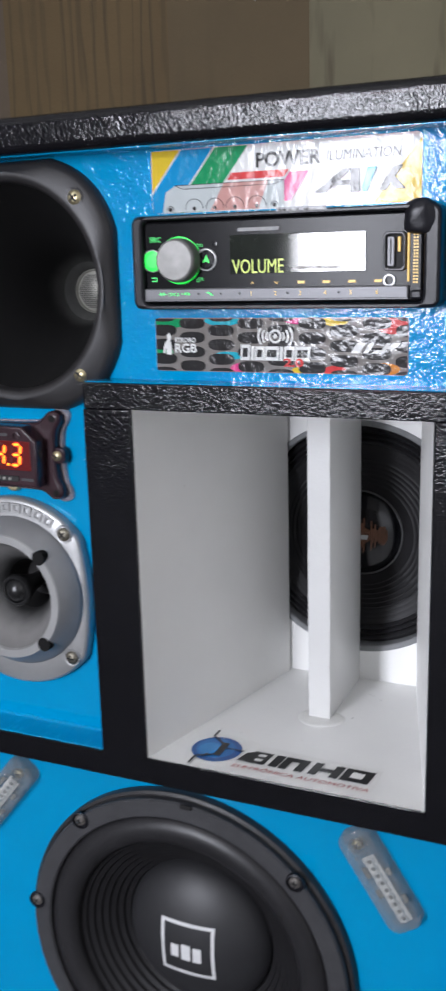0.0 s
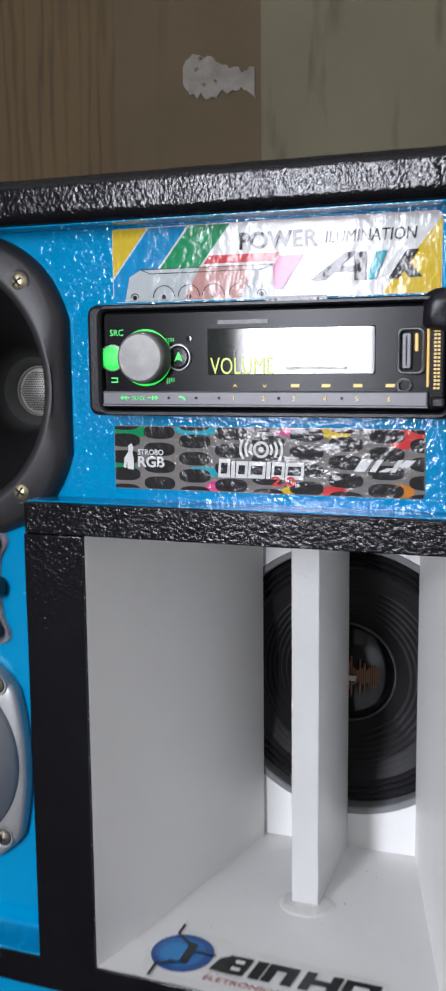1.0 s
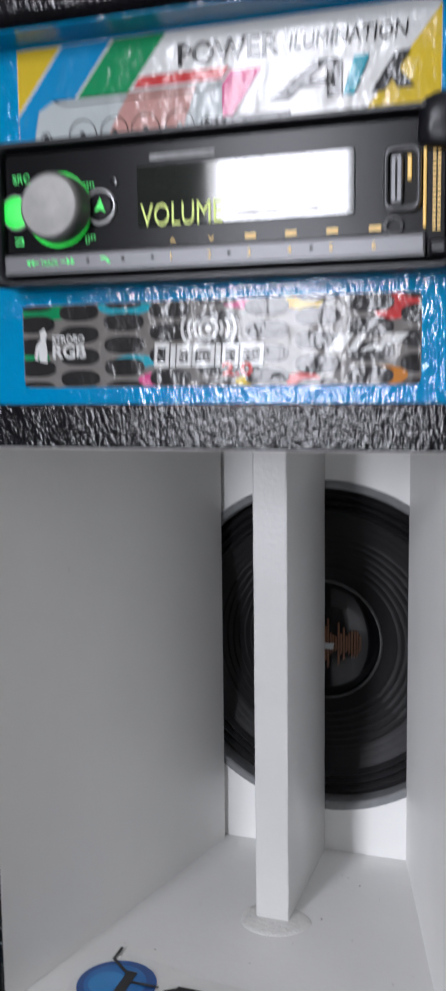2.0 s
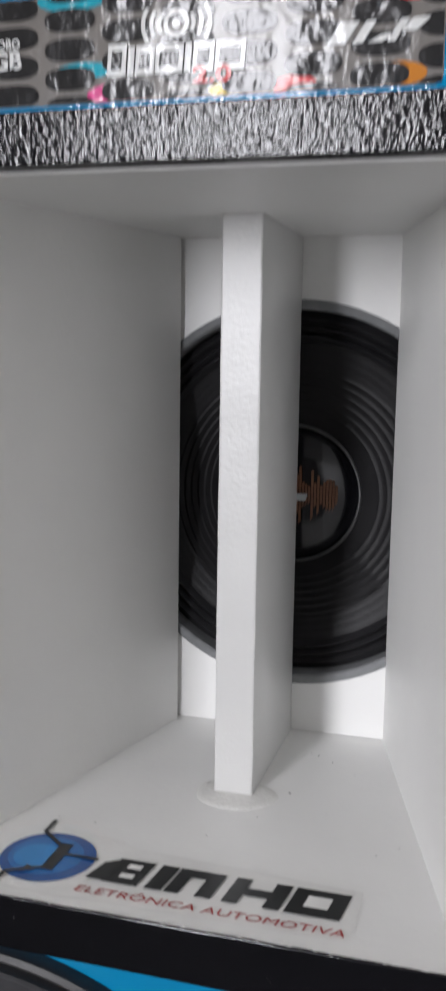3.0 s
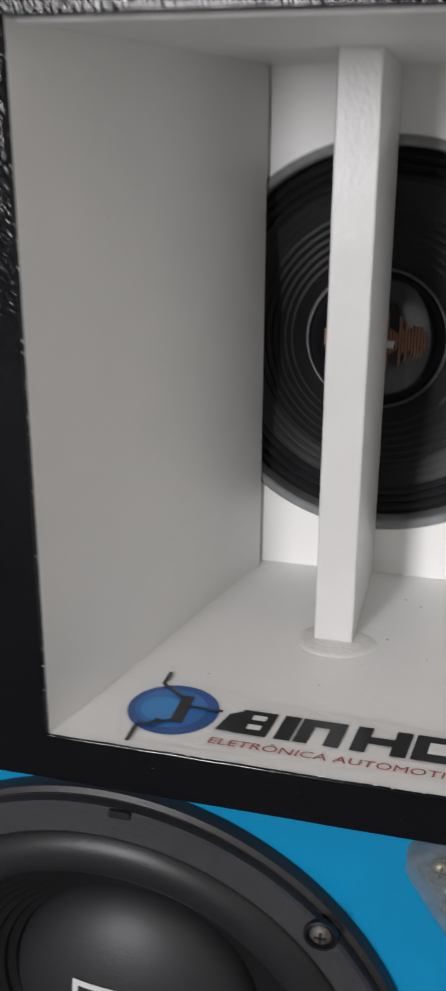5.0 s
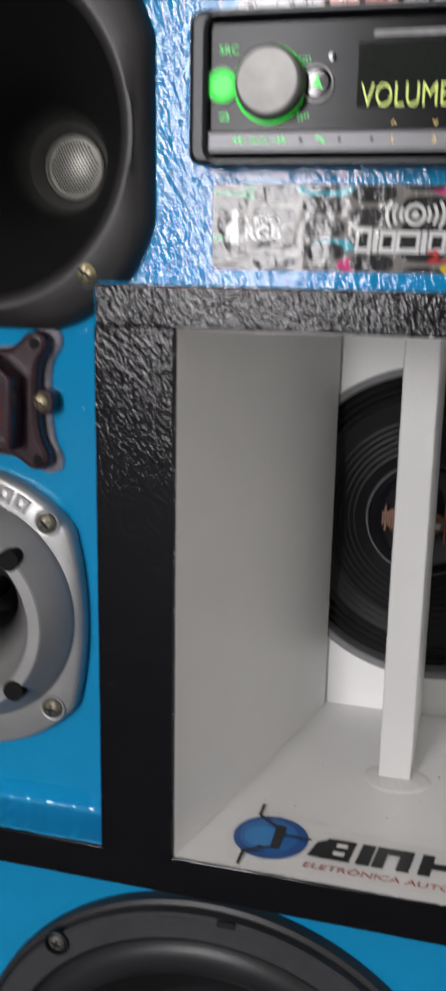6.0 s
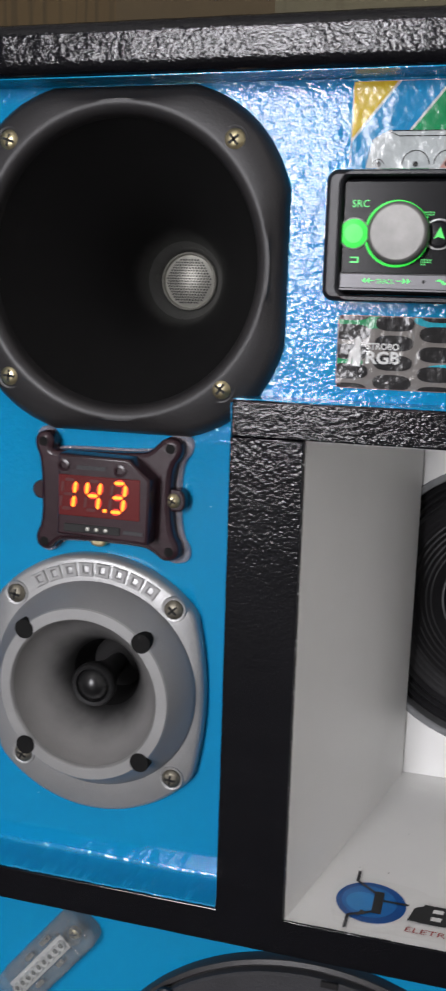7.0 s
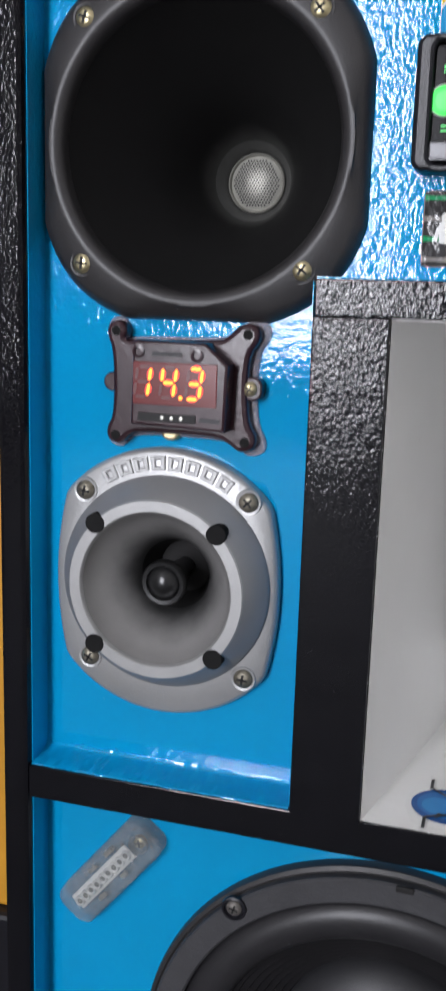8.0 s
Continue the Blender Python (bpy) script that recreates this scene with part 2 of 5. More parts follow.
INK_WHITE = print_ink("white_vinyl", (0.70, 0.70, 0.68))
INK_PALE = print_ink("pale_grey_vinyl", (0.46, 0.50, 0.50))
INK_YELLOW = print_ink("yellow_vinyl", (0.66, 0.47, 0.03))
INK_BLUE = print_ink("blue_vinyl", (0.01, 0.25, 0.52))
INK_GREEN = print_ink("green_vinyl", (0.01, 0.27, 0.10))
INK_RED = print_ink("red_vinyl", (0.58, 0.05, 0.05))
INK_PINK = print_ink("pink_vinyl", (0.62, 0.06, 0.22))
INK_ROSE = print_ink("rose_vinyl", (0.52, 0.28, 0.25))
INK_BLACK = print_ink("black_vinyl", (0.025, 0.024, 0.024))
INK_GREY = print_ink("grey_vinyl", (0.20, 0.185, 0.17))
INK_CYAN = print_ink("cyan_vinyl", (0.02, 0.35, 0.45))
INK_ORANGE = print_ink("orange_vinyl", (0.55, 0.20, 0.03))
FILM = print_ink("clear_film_on_white", (0.79, 0.785, 0.765), 0.3)
LOGO_BLUE = material("shaded_blue_print", (0.008, 0.08, 0.30), 0.25, vary=0.35, scale=45, coat=0.4)
LOGO_BLACK = material("black_print", (0.02, 0.021, 0.022), 0.35, vary=0.2, scale=60)
LOGO_RED = material("red_print", (0.38, 0.05, 0.045), 0.4, vary=0.15, scale=80)
SPECK = material("pale_blue_speck", (0.30, 0.50, 0.62), 0.15, vary=0.2, scale=300)
MARK = material("pale_grey_print", (0.34, 0.34, 0.34), 0.6, vary=0.3, scale=400, spec=0.2)
# Grey for the shade along embossed edges.
EMBOSS_LINE = material("emboss_line_shade", (0.20, 0.20, 0.20), 0.5, metal=0.3, vary=0.3, scale=150)


def wood(name, color, dark, across=38.0, streaks=False):
    """Sawn board with upright wavy grain and blotches."""
    m = material(name, color, 0.75, vary=0.18, scale=5, bump=0.0012, bump_scale=90)
    t = m.node_tree
    n, l = t.nodes, t.links
    co = n.new("ShaderNodeTexCoord")
    mp = n.new("ShaderNodeMapping")
    mp.inputs["Scale"].default_value = (1.0, 1.0, 0.09)
    l.new(co.outputs["Object"], mp.inputs["Vector"])
    wave = n.new("ShaderNodeTexWave")
    wave.wave_type, wave.bands_direction = "BANDS", "X"
    wave.inputs["Scale"].default_value, wave.inputs["Distortion"].default_value = across / 6.0, 9.0
    wave.inputs["Detail"].default_value, wave.inputs["Detail Scale"].default_value = 3.0, 2.2
    l.new(mp.outputs["Vector"], wave.inputs["Vector"])
    strip = n.new("ShaderNodeTexNoise")
    strip.inputs["Scale"].default_value, strip.inputs["Detail"].default_value = 14, 6
    l.new(mp.outputs["Vector"], strip.inputs["Vector"])
    mul = n.new("ShaderNodeMath")
    mul.operation = "MULTIPLY"
    l.new(wave.outputs["Fac"], mul.inputs[0])
    l.new(strip.outputs["Fac"], mul.inputs[1])
    ramp = n.new("ShaderNodeValToRGB")
    ramp.color_ramp.elements[0].position, ramp.color_ramp.elements[1].position = 0.25, 0.6
    ramp.color_ramp.elements[0].color, ramp.color_ramp.elements[1].color = (0, 0, 0, 1), (0.6, 0.6, 0.6, 1)
    l.new(mul.outputs[0], ramp.inputs["Fac"])
    if streaks:
        mp.inputs["Scale"].default_value = (1.0, 1.0, 0.13)
        strip.inputs["Scale"].default_value, strip.inputs["Detail"].default_value = across, 3
        ramp.color_ramp.elements[0].position, ramp.color_ramp.elements[1].position = 0.54, 0.68
        l.new(strip.outputs["Fac"], ramp.inputs["Fac"])
    b = n["Principled BSDF"]
    first = b.inputs["Base Color"].links[0].from_socket
    mix = n.new("ShaderNodeMix")
    mix.data_type = "RGBA"
    l.new(ramp.outputs["Color"], mix.inputs["Factor"])
    l.new(first, mix.inputs["A"])
    mix.inputs["B"].default_value = (*dark, 1)
    l.new(mix.outputs["Result"], b.inputs["Base Color"])
    return m


WOOD_BROWN = wood("brown_formwork_board", (0.098, 0.064, 0.023), (0.036, 0.021, 0.007), 64)
WOOD_DARK = wood("dark_stained_board", (0.090, 0.066, 0.042), (0.055, 0.038, 0.024), 14)
WOOD_PLAIN = wood("plain_brown_board", (0.094, 0.066, 0.029), (0.052, 0.034, 0.014), 9, streaks=True)
WOOD_GREY = wood("greyed_pale_board", (0.142, 0.126, 0.074), (0.050, 0.040, 0.020), 26, streaks=True)


# ---- mesh helpers ----
def thing(name, at, label, category, group="", kind=""):
    ob = new(name)
    ob.location = at
    ob.empty_display_size = 0.02
    return tagged(ob, label, category, group, kind)


def base_of(ob):
    p = Vector((0, 0, 0))
    while ob is not None:
        p += ob.location
        ob = ob.parent
    return p


def part(name, bm, mat, parent, label="", smooth=False, kind=""):
    """Links a bmesh in world coordinates as one mesh under a thing or a part."""
    bmesh.ops.recalc_face_normals(bm, faces=bm.faces)
    if parent is not None:
        bmesh.ops.translate(bm, verts=bm.verts, vec=-base_of(parent))
    me = bpy.data.meshes.new(name)
    bm.to_mesh(me)
    bm.free()
    me.materials.append(mat)
    if smooth:
        me.set_sharp_from_angle(angle=radians(38))
        for p in me.polygons:
            p.use_smooth = abs(p.normal.y) < 0.9995
    ob = new(name, me)
    ob.parent = parent
    if label or kind:
        tagged(ob, label, kind=kind)
    return ob


def box(x0, x1, y0, y1, z0, z1, bevel=0.0, seg=2, bm=None):
    out = bm or bmesh.new()
    made = bmesh.ops.create_cube(out, size=1, matrix=Matrix.Translation(((x0 + x1) / 2, (y0 + y1) / 2, (z0 + z1) / 2)) @ Matrix.Diagonal((x1 - x0, y1 - y0, z1 - z0, 1)))
    if bevel:
        edges = list({e for v in made["verts"] for e in v.link_edges})
        bmesh.ops.bevel(out, geom=edges, offset=bevel, segments=seg, affect="EDGES", profile=0.5)
    return out


def lumpy(bm, cuts, amp):
    """Cuts a board across its length and makes its faces and edges slightly uneven."""
    span = max((e.calc_length() for e in bm.edges))
    bmesh.ops.subdivide_edges(bm, edges=[e for e in bm.edges if e.calc_length() > span * 0.7], cuts=cuts, use_grid_fill=True)
    for v in bm.verts:
        v.co += noise.noise_vector(v.co * 85) * amp
    return bm


def lathe(profile, cx, cz, seg=64, bm=None, lean=None):
    """Turns (radius, y) pairs about an axis along y through (cx, cz); lean shifts the axis by (dx, dz) between two depths."""
    out = bm or bmesh.new()
    rings = []
    x_axis, z_axis = cx, cz
    for r, y in profile:
        if lean:
            k = min(1, max(0, (y - lean[2]) / (lean[3] - lean[2])))
            cx, cz = x_axis + k * lean[0], z_axis + k * lean[1]
        if r < 1e-6:
            rings.append([out.verts.new((cx, y, cz))])
        else:
            rings.append([out.verts.new((cx + r * math.cos(2 * math.pi * i / seg), y, cz + r * math.sin(2 * math.pi * i / seg))) for i in range(seg)])
    for a, b in zip(rings, rings[1:]):
        for i in range(seg):
            j = (i + 1) % seg
            if len(a) == 1 and len(b) == 1:
                continue
            if len(a) == 1:
                out.faces.new((a[0], b[i], b[j]))
            elif len(b) == 1:
                out.faces.new((a[i], a[j], b[0]))
            else:
                out.faces.new((a[i], a[j], b[j], b[i]))
    return out


def circle(cx, cz, r, n=48, rz=None, tilt=0.0):
    c, s = math.cos(tilt), math.sin(tilt)
    pts = []
    for i in range(n):
        a = 2 * math.pi * i / n
        u, v = r * math.cos(a), (rz or r) * math.sin(a)
        pts.append((cx + u * c - v * s, cz + u * s + v * c))
    return pts


def rounded(x0, x1, z0, z1, r, n=5):
    pts = []
    for cx, cz, a0 in ((x1 - r, z0 + r, -90), (x1 - r, z1 - r, 0), (x0 + r, z1 - r, 90), (x0 + r, z0 + r, 180)):
        for i in range(n + 1):
            a = radians(a0 + 90 * i / n)
            pts.append((cx + r * math.cos(a), cz + r * math.sin(a)))
    return pts


def sheet(loops, y0, y1, bevel=0.0, seg=2):
    """A board in the xz plane from y0 (front) to y1: the first loop is its outline, the others are holes."""
    bm = bmesh.new()
    for loop in loops:
        vs = [bm.verts.new((x, y1, z)) for x, z in loop]
        for a, b in zip(vs, vs[1:] + vs[:1]):
            bm.edges.new((a, b))
    bmesh.ops.triangle_fill(bm, use_beauty=True, use_dissolve=True, edges=bm.edges)
    made = bmesh.ops.extrude_face_region(bm, geom=list(bm.faces))
    front = [g for g in made["geom"] if isinstance(g, bmesh.types.BMVert)]
    bmesh.ops.translate(bm, verts=front, vec=(0, y0 - y1, 0))
    if bevel:
        fs = set(front)
        edges = [e for e in bm.edges if e.verts[0] in fs and e.verts[1] in fs and any(abs(f.normal.y) < 0.5 for f in e.link_faces)]
        bmesh.ops.recalc_face_normals(bm, faces=bm.faces)
        edges = [e for e in edges if len(e.link_faces) == 2 and abs(abs(e.link_faces[0].normal.y) - abs(e.link_faces[1].normal.y)) > 0.5]
        bmesh.ops.bevel(bm, geom=edges, offset=bevel, segments=seg, affect="EDGES", profile=0.5)
    return bm


def collar(outer, inner, y0, y1, bevel=0.0, seg=3):
    """A flat ring between two loops of equal length, from y0 (front) to y1, with rounded front edges."""
    bm = bmesh.new()
    loops = [[bm.verts.new((x, y, z)) for x, z in lp] for lp, y in ((outer, y1), (outer, y0), (inner, y0), (inner, y1))]
    n = len(outer)
    for a, c in zip(loops, loops[1:] + loops[:1]):
        for i in range(n):
            bm.faces.new((a[i], a[(i + 1) % n], c[(i + 1) % n], c[i]))
    if bevel:
        ring = set(loops[1]) | set(loops[2])
        edges = [e for e in bm.edges if (e.verts[0] in loops[1] and e.verts[1] in loops[1]) or (e.verts[0] in loops[2] and e.verts[1] in loops[2])]
        bmesh.ops.bevel(bm, geom=edges, offset=bevel, segments=seg, affect="EDGES", profile=0.5)
    return bm


def front_of(y):
    return lambda u, v: (u, y, v)


def flat(loops, place, bm=None):
    """Thin printed faces: each loop of (u, v) becomes one face where place() lays it."""
    out = bm or bmesh.new()
    for loop in loops:
        out.faces.new([out.verts.new(place(u, v)) for u, v in loop])
    return out


def band(outer, inner, place, bm=None):
    """A printed ring between two loops of equal length."""
    out = bm or bmesh.new()
    a = [out.verts.new(place(u, v)) for u, v in outer]
    b = [out.verts.new(place(u, v)) for u, v in inner]
    for i in range(len(a)):
        j = (i + 1) % len(a)
        out.faces.new((a[i], a[j], b[j], b[i]))
    return out


def clip_to(loop, u0, u1, v0, v1):
    """Cuts a loop to a rectangle."""
    for axis, limit, keep_less in ((0, u0, False), (0, u1, True), (1, v0, False), (1, v1, True)):
        made = []
        for a, b in zip(loop, loop[1:] + loop[:1]):
            ia, ib = (a[axis] <= limit) == keep_less, (b[axis] <= limit) == keep_less
            if ia:
                made.append(a)
            if ia != ib:
                k = (limit - a[axis]) / (b[axis] - a[axis])
                made.append((a[0] + k * (b[0] - a[0]), a[1] + k * (b[1] - a[1])))
        loop = made
        if len(loop) < 3:
            return None
    return loop


def words(text, size, place, shear=0.0, width=None, align="LEFT", bold=0.0):
    """Letters of the built-in font as a flat mesh, laid by place(u, v)."""
    cu = bpy.data.curves.new("letters", "FONT")
    cu.body, cu.size, cu.shear, cu.align_x = text, size, shear, align
    cu.resolution_u, cu.offset = 3, bold * size
    ob = bpy.data.objects.new("letters", cu)
    me = bpy.data.meshes.new_from_object(ob)
    bm = bmesh.new()
    bm.from_mesh(me)
    bpy.data.objects.remove(ob)
    bpy.data.meshes.remove(me)
    if width and bm.verts:
        xs = [v.co.x for v in bm.verts]
        k = width / (max(xs) - min(xs))
    else:
        k = 1.0
    for v in bm.verts:
        v.co = Vector(place(v.co.x * k, v.co.y))
    return bm


def screw(parent, x, y, z, r=0.0042, mat=None, turn=0.4, name="screw"):
    """A round-headed cross screw whose rim sits at y and whose head points to the viewer."""
    head = part(name, lathe([(0, y - r * 0.42), (r * 0.45, y - r * 0.40), (r * 0.8, y - r * 0.25), (r, y), (r, y + 0.002)], x, z, 20), mat or BRASS, parent, smooth=True)
    bm = bmesh.new()
    for k in (0, math.pi / 2):
        made = bmesh.ops.create_cube(bm, size=1, matrix=Matrix.Translation((x, y - r * 0.40, z)) @ Matrix.Rotation(turn + k, 4, "Y") @ Matrix.Diagonal((r * 1.15, 0.0006, r * 0.24, 1)))
    # Dark bars laid on the head; the slot's shade is painted, not cut.
    part("cross_slot", bm, DARK, head)
    return head


# ---- the room ----
X0, X1, Y0, Y1 = ROOM
# Unseen floor, kept dark to keep reflections in the black paint low.
floor = part("floor", box(X0, X1, Y0, Y1, FLOOR_Z - 0.1, FLOOR_Z), CONCRETE, None)
tagged(floor, "bare dark concrete floor, unseen", "floor", kind="structure")
# Unseen ceiling, pale to bounce the doorway's light.
ceiling = part("ceiling", box(X0, X1, Y0, Y1, CEIL_Z, CEIL_Z + 0.1), PLASTER, None)
tagged(ceiling, "plain pale ceiling, unseen, added as bounce", "ceiling", kind="structure")
# Unseen walls: the east one close and pale for bounce, the west one darkened.
for nm, x0, x1, m, lab in (("wall_west", X0 - 0.12, X0, PLASTER_GREY, "plain grey wall, unseen, dark for reflections"), ("wall_east", X1, X1 + 0.12, PLASTER, "plain pale wall, unseen, added as bounce")):
    tagged(part(nm, box(x0, x1, Y0, Y1, FLOOR_Z, CEIL_Z), m, None), lab, "wall", kind="structure")
# Unseen wall, darkened for what the cabinet front reflects.
south = part("wall_south", sheet([[(X0, FLOOR_Z), (DOOR[0], FLOOR_Z), (DOOR[0], DOOR[3]), (DOOR[1], DOOR[3]), (DOOR[1], FLOOR_Z), (X1, FLOOR_Z), (X1, CEIL_Z), (X0, CEIL_Z)]], Y0 - 0.15, Y0), PLASTER_GREY, None)
tagged(south, "unseen darkened wall with an open daylit doorway", "wall", kind="structure")
door = thing("door_1", ((DOOR[0] + DOOR[1]) / 2, Y0, FLOOR_Z), "open doorway with a plain painted frame", "doorway", kind="structure")
part("jamb", box(DOOR[0] + 0.001, DOOR[0] + 0.022, Y0 - 0.149, Y0 + 0.01, FLOOR_Z, DOOR[3] - 0.023, 0.002), WINDOW_WOOD, door)
part("jamb", box(DOOR[1] - 0.022, DOOR[1] - 0.001, Y0 - 0.149, Y0 + 0.01, FLOOR_Z, DOOR[3] - 0.023, 0.002), WINDOW_WOOD, door)
part("lintel", box(DOOR[0] + 0.001, DOOR[1] - 0.001, Y0 - 0.149, Y0 + 0.01, DOOR[3] - 0.022, DOOR[3] - 0.001, 0.002), WINDOW_WOOD, door)
tagged(part("ground", box(-40, 40, -60, Y0 - 0.16, FLOOR_Z - 0.12, FLOOR_Z - 0.02), CONCRETE, None), "bare ground outside the doorway", "ground", kind="structure")
north = part("wall_north", box(X0, X1, Y1 + 0.03, Y1 + 0.15, FLOOR_Z, CEIL_Z), WOOD_DARK, None)
tagged(north, "wall lined with upright rough wooden boards", "wall", kind="structure")
seams = [X0, -2.0, -1.36, -0.96, -0.655, 0.02, X1]
kinds = [WOOD_BROWN, WOOD_DARK, WOOD_BROWN, WOOD_PLAIN, WOOD_GREY, WOOD_GREY]
for a, b, m in zip(seams, seams[1:], kinds):
    part("board", box(a, b, Y1 + random.uniform(-0.0012, 0.0012), Y1 + 0.03, FLOOR_Z, CEIL_Z), m, north)
rim = []
for side in (1, -1):
    for i in range(44):
        s = (i + 0.5) / 44
        u = s if side > 0 else 1 - s
        body = math.sqrt(max(0, 1 - ((u - 0.30) / 0.31) ** 2)) if u < 0.55 else 0.0
        half = max(body, 0.62 - 0.5 * abs(u - 0.62) if 0.30 < u < 0.80 else 0.0, 0.30 + 2.2 * (u - 0.78) if u >= 0.78 else 0.0)
        half *= 1 + 0.30 * noise.noise((u * 14, side * 3.0, 0.7)) + 0.18 * noise.noise((u * 45, side * 7.0, 1.7))
        rim.append((-0.815 + 0.150 * u + 0.0012 * noise.noise((u * 30, side * 5.0, 2.2)), 1.745 - 0.026 * u + side * 0.039 * half))
tagged(part("plaster_smear", sheet([rim], Y1 - 0.004, Y1 - 0.001), PATCH, None), "dried white plaster smear on the wooden wall", "plaster patch", kind="structure")
side_board = thing("orange_board", (-0.63, 0.709, FLOOR_Z), "orange painted board on a black foot beside the speaker cabinet", "board")
part("panel", box(-0.75, -0.5190, 0.700, 0.718, 0.647, 1.000, 0.003), ORANGE, side_board, "orange painted panel")
part("foot", box(-0.74, -0.524, 0.690, 0.728, FLOOR_Z, 0.6465, 0.004), SATIN_BLACK, side_board, "black foot")

# ---- the speaker cabinet ----
FX = 0.532                       # front face of the black frame
PX = 0.554                       # face of the recessed blue panels
CL, CR, CT, CB = -0.4880, -0.069, 1.279, FLOOR_Z
HC = (-0.3912, 1.1795)             # horn axis
TC = (-0.4025, 0.9690)           # tweeter axis
SC = (-0.2810, 0.7030)             # woofer axis
cabinet = thing("speaker_cabinet", ((CL + CR) / 2, 0.70, CB), "home-made plywood speaker cabinet, blue panels in a rough black frame", "speaker cabinet")
part("side_panel", box(CL, -0.4725, FX, 0.83, CB, CT, 0.003), BLACK, cabinet)
part("side_panel", box(-0.083, CR, FX, 0.83, CB, CT, 0.003), BLACK, cabinet)
part("top_panel", lumpy(box(-0.4724, -0.0831, FX, 0.83, 1.261, 1.2838, 0.006, 4), 60, 0.0003), BLACK, cabinet, smooth=True)
part("bottom_panel", box(-0.4724, -0.0831, FX, 0.83, CB, CB + 0.018, 0.003), BLACK, cabinet)
part("back_panel", box(-0.4720, -0.0835, 0.815, 0.829, CB + 0.0182, 1.2608), BLACK, cabinet)
part("middle_shelf", lumpy(box(-0.4723, -0.0832, FX, 0.70, 0.8455, 0.8635, 0.0004), 60, 0.00014), BLACK, cabinet, smooth=True)
part("horn_frame_top", lumpy(box(-0.3300, -0.0832, FX, 0.5525, 1.1040, 1.1205, 0.0007), 60, 0.00014), BLACK, cabinet, smooth=True)
part("horn_frame_side", lumpy(box(-0.3305, -0.2960, FX - 0.0005, 0.5525, 0.8620, 1.1038, 0.0007), 60, 0.00014), BLACK, cabinet, smooth=True)
part("horn_frame_side", lumpy(box(-0.1050, -0.0832, FX - 0.0005, 0.5525, 0.8620, 1.1038, 0.0007), 60, 0.00014), BLACK, cabinet, smooth=True)
upper = [(-0.4720, 0.8640), (-0.3300, 0.8640), (-0.3300, 1.1190), (-0.0835, 1.1190), (-0.0835, 1.2605), (-0.4720, 1.2605)]
part("upper_panel", sheet([upper, circle(*HC, 0.0690), circle(*TC, 0.0465), circle(-0.3995, 1.068, 0.004, 12)], PX, PX + 0.015), BLUE, cabinet, "blue brushed gloss panel with speaker holes")
part("lower_panel", sheet([[(-0.4720, CB + 0.019), (-0.0835, CB + 0.019), (-0.0835, 0.8450), (-0.4720, 0.8450)], circle(*SC, 0.1200)], PX, PX + 0.015), BLUE, cabinet, "blue gloss panel with a round woofer hole")
for nm, b in (("side_edging", (-0.4724, -0.4719, FX + 0.0040, PX, 0.8640, 1.2605)), ("top_edging", (-0.4718, -0.0835, FX + 0.0040, PX, 1.2604, 1.2609)), 
              ("ledge_edging", (-0.3300, -0.0835, FX + 0.0040, PX, 1.1206, 1.1211)), ("side_edging", (-0.3317, -0.3313, FX + 0.0040, PX, 0.8655, 1.1190)), ("side_edging", (-0.4724, -0.4719, FX + 0.0040, PX, CB + 0.019, 0.8450)),
              ("side_edging", (-0.0836, -0.0831, FX + 0.0040, PX, 1.1218, 1.2595)), ("side_edging", (-0.0836, -0.0831, FX + 0.0040, PX, CB + 0.019, 0.8450))):
    part(nm, box(*b), BLUE, cabinet)

fillet = bmesh.new()
steps = 150
rows_ = []
for i in range(steps + 1):
    x = -0.4718 + (0.4718 - 0.3314) * i / steps
    w = 1 + 0.45 * noise.noise((x * 260, 2.0, 0.5)) + 0.35 * noise.noise((x * 700, 5.0, 0.5))
    rows_.append([fillet.verts.new((x, y, z + 0.0004 * noise.noise((x * 330, y * 900, 1.3)))) for y, z in ((FX + 0.0012, 0.8630), (FX + 0.0022 * w, 0.8641), (0.5430, 0.8647), (PX - 0.0030 * w, 0.8658), (PX - 0.0016 * w, 0.8662), (PX - 0.0007 * w, 0.8669), (PX - 0.0002, 0.8676 + 0.0006 * w), (PX + 0.0010, 0.8686))])
for p, q in zip(rows_, rows_[1:]):
    for k in range(7):
        fillet.faces.new((p[k], q[k], q[k + 1], p[k + 1]))
part("ledge_edging", fillet, BLUE, cabinet, "thick run of blue paint along the ledge", smooth=True)
specks = bmesh.new()
for i in range(70):
    x, z = random.uniform(-0.465, -0.09), random.uniform(0.87, 1.255)
    if (x > -0.335 and z < 1.123) or math.hypot(x - HC[0], z - HC[1]) < 0.092 or math.hypot(x - TC[0], z - TC[1]) < 0.075 or (x > -0.30 and 1.16 < z < 1.225):
        continue
    s = random.choice((0.0002, 0.0003, 0.0003, 0.0005, 0.0007))
    bmesh.ops.create_icosphere(specks, subdivisions=1, radius=s, matrix=Matrix.Translation((x, PX - 0.0001, z)) @ Matrix.Diagonal((random.uniform(0.7, 1.5), 0.6, random.uniform(0.7, 1.3), 1)))
part("paint_speck", specks, SPECK, cabinet, "tiny pale paint specks on the blue panel", kind="stuff")
# white scoop behind the frame: splayed side boards, floor, roof and the baffle
BK = 0.7110
FL, RF = 0.8643, 1.1030


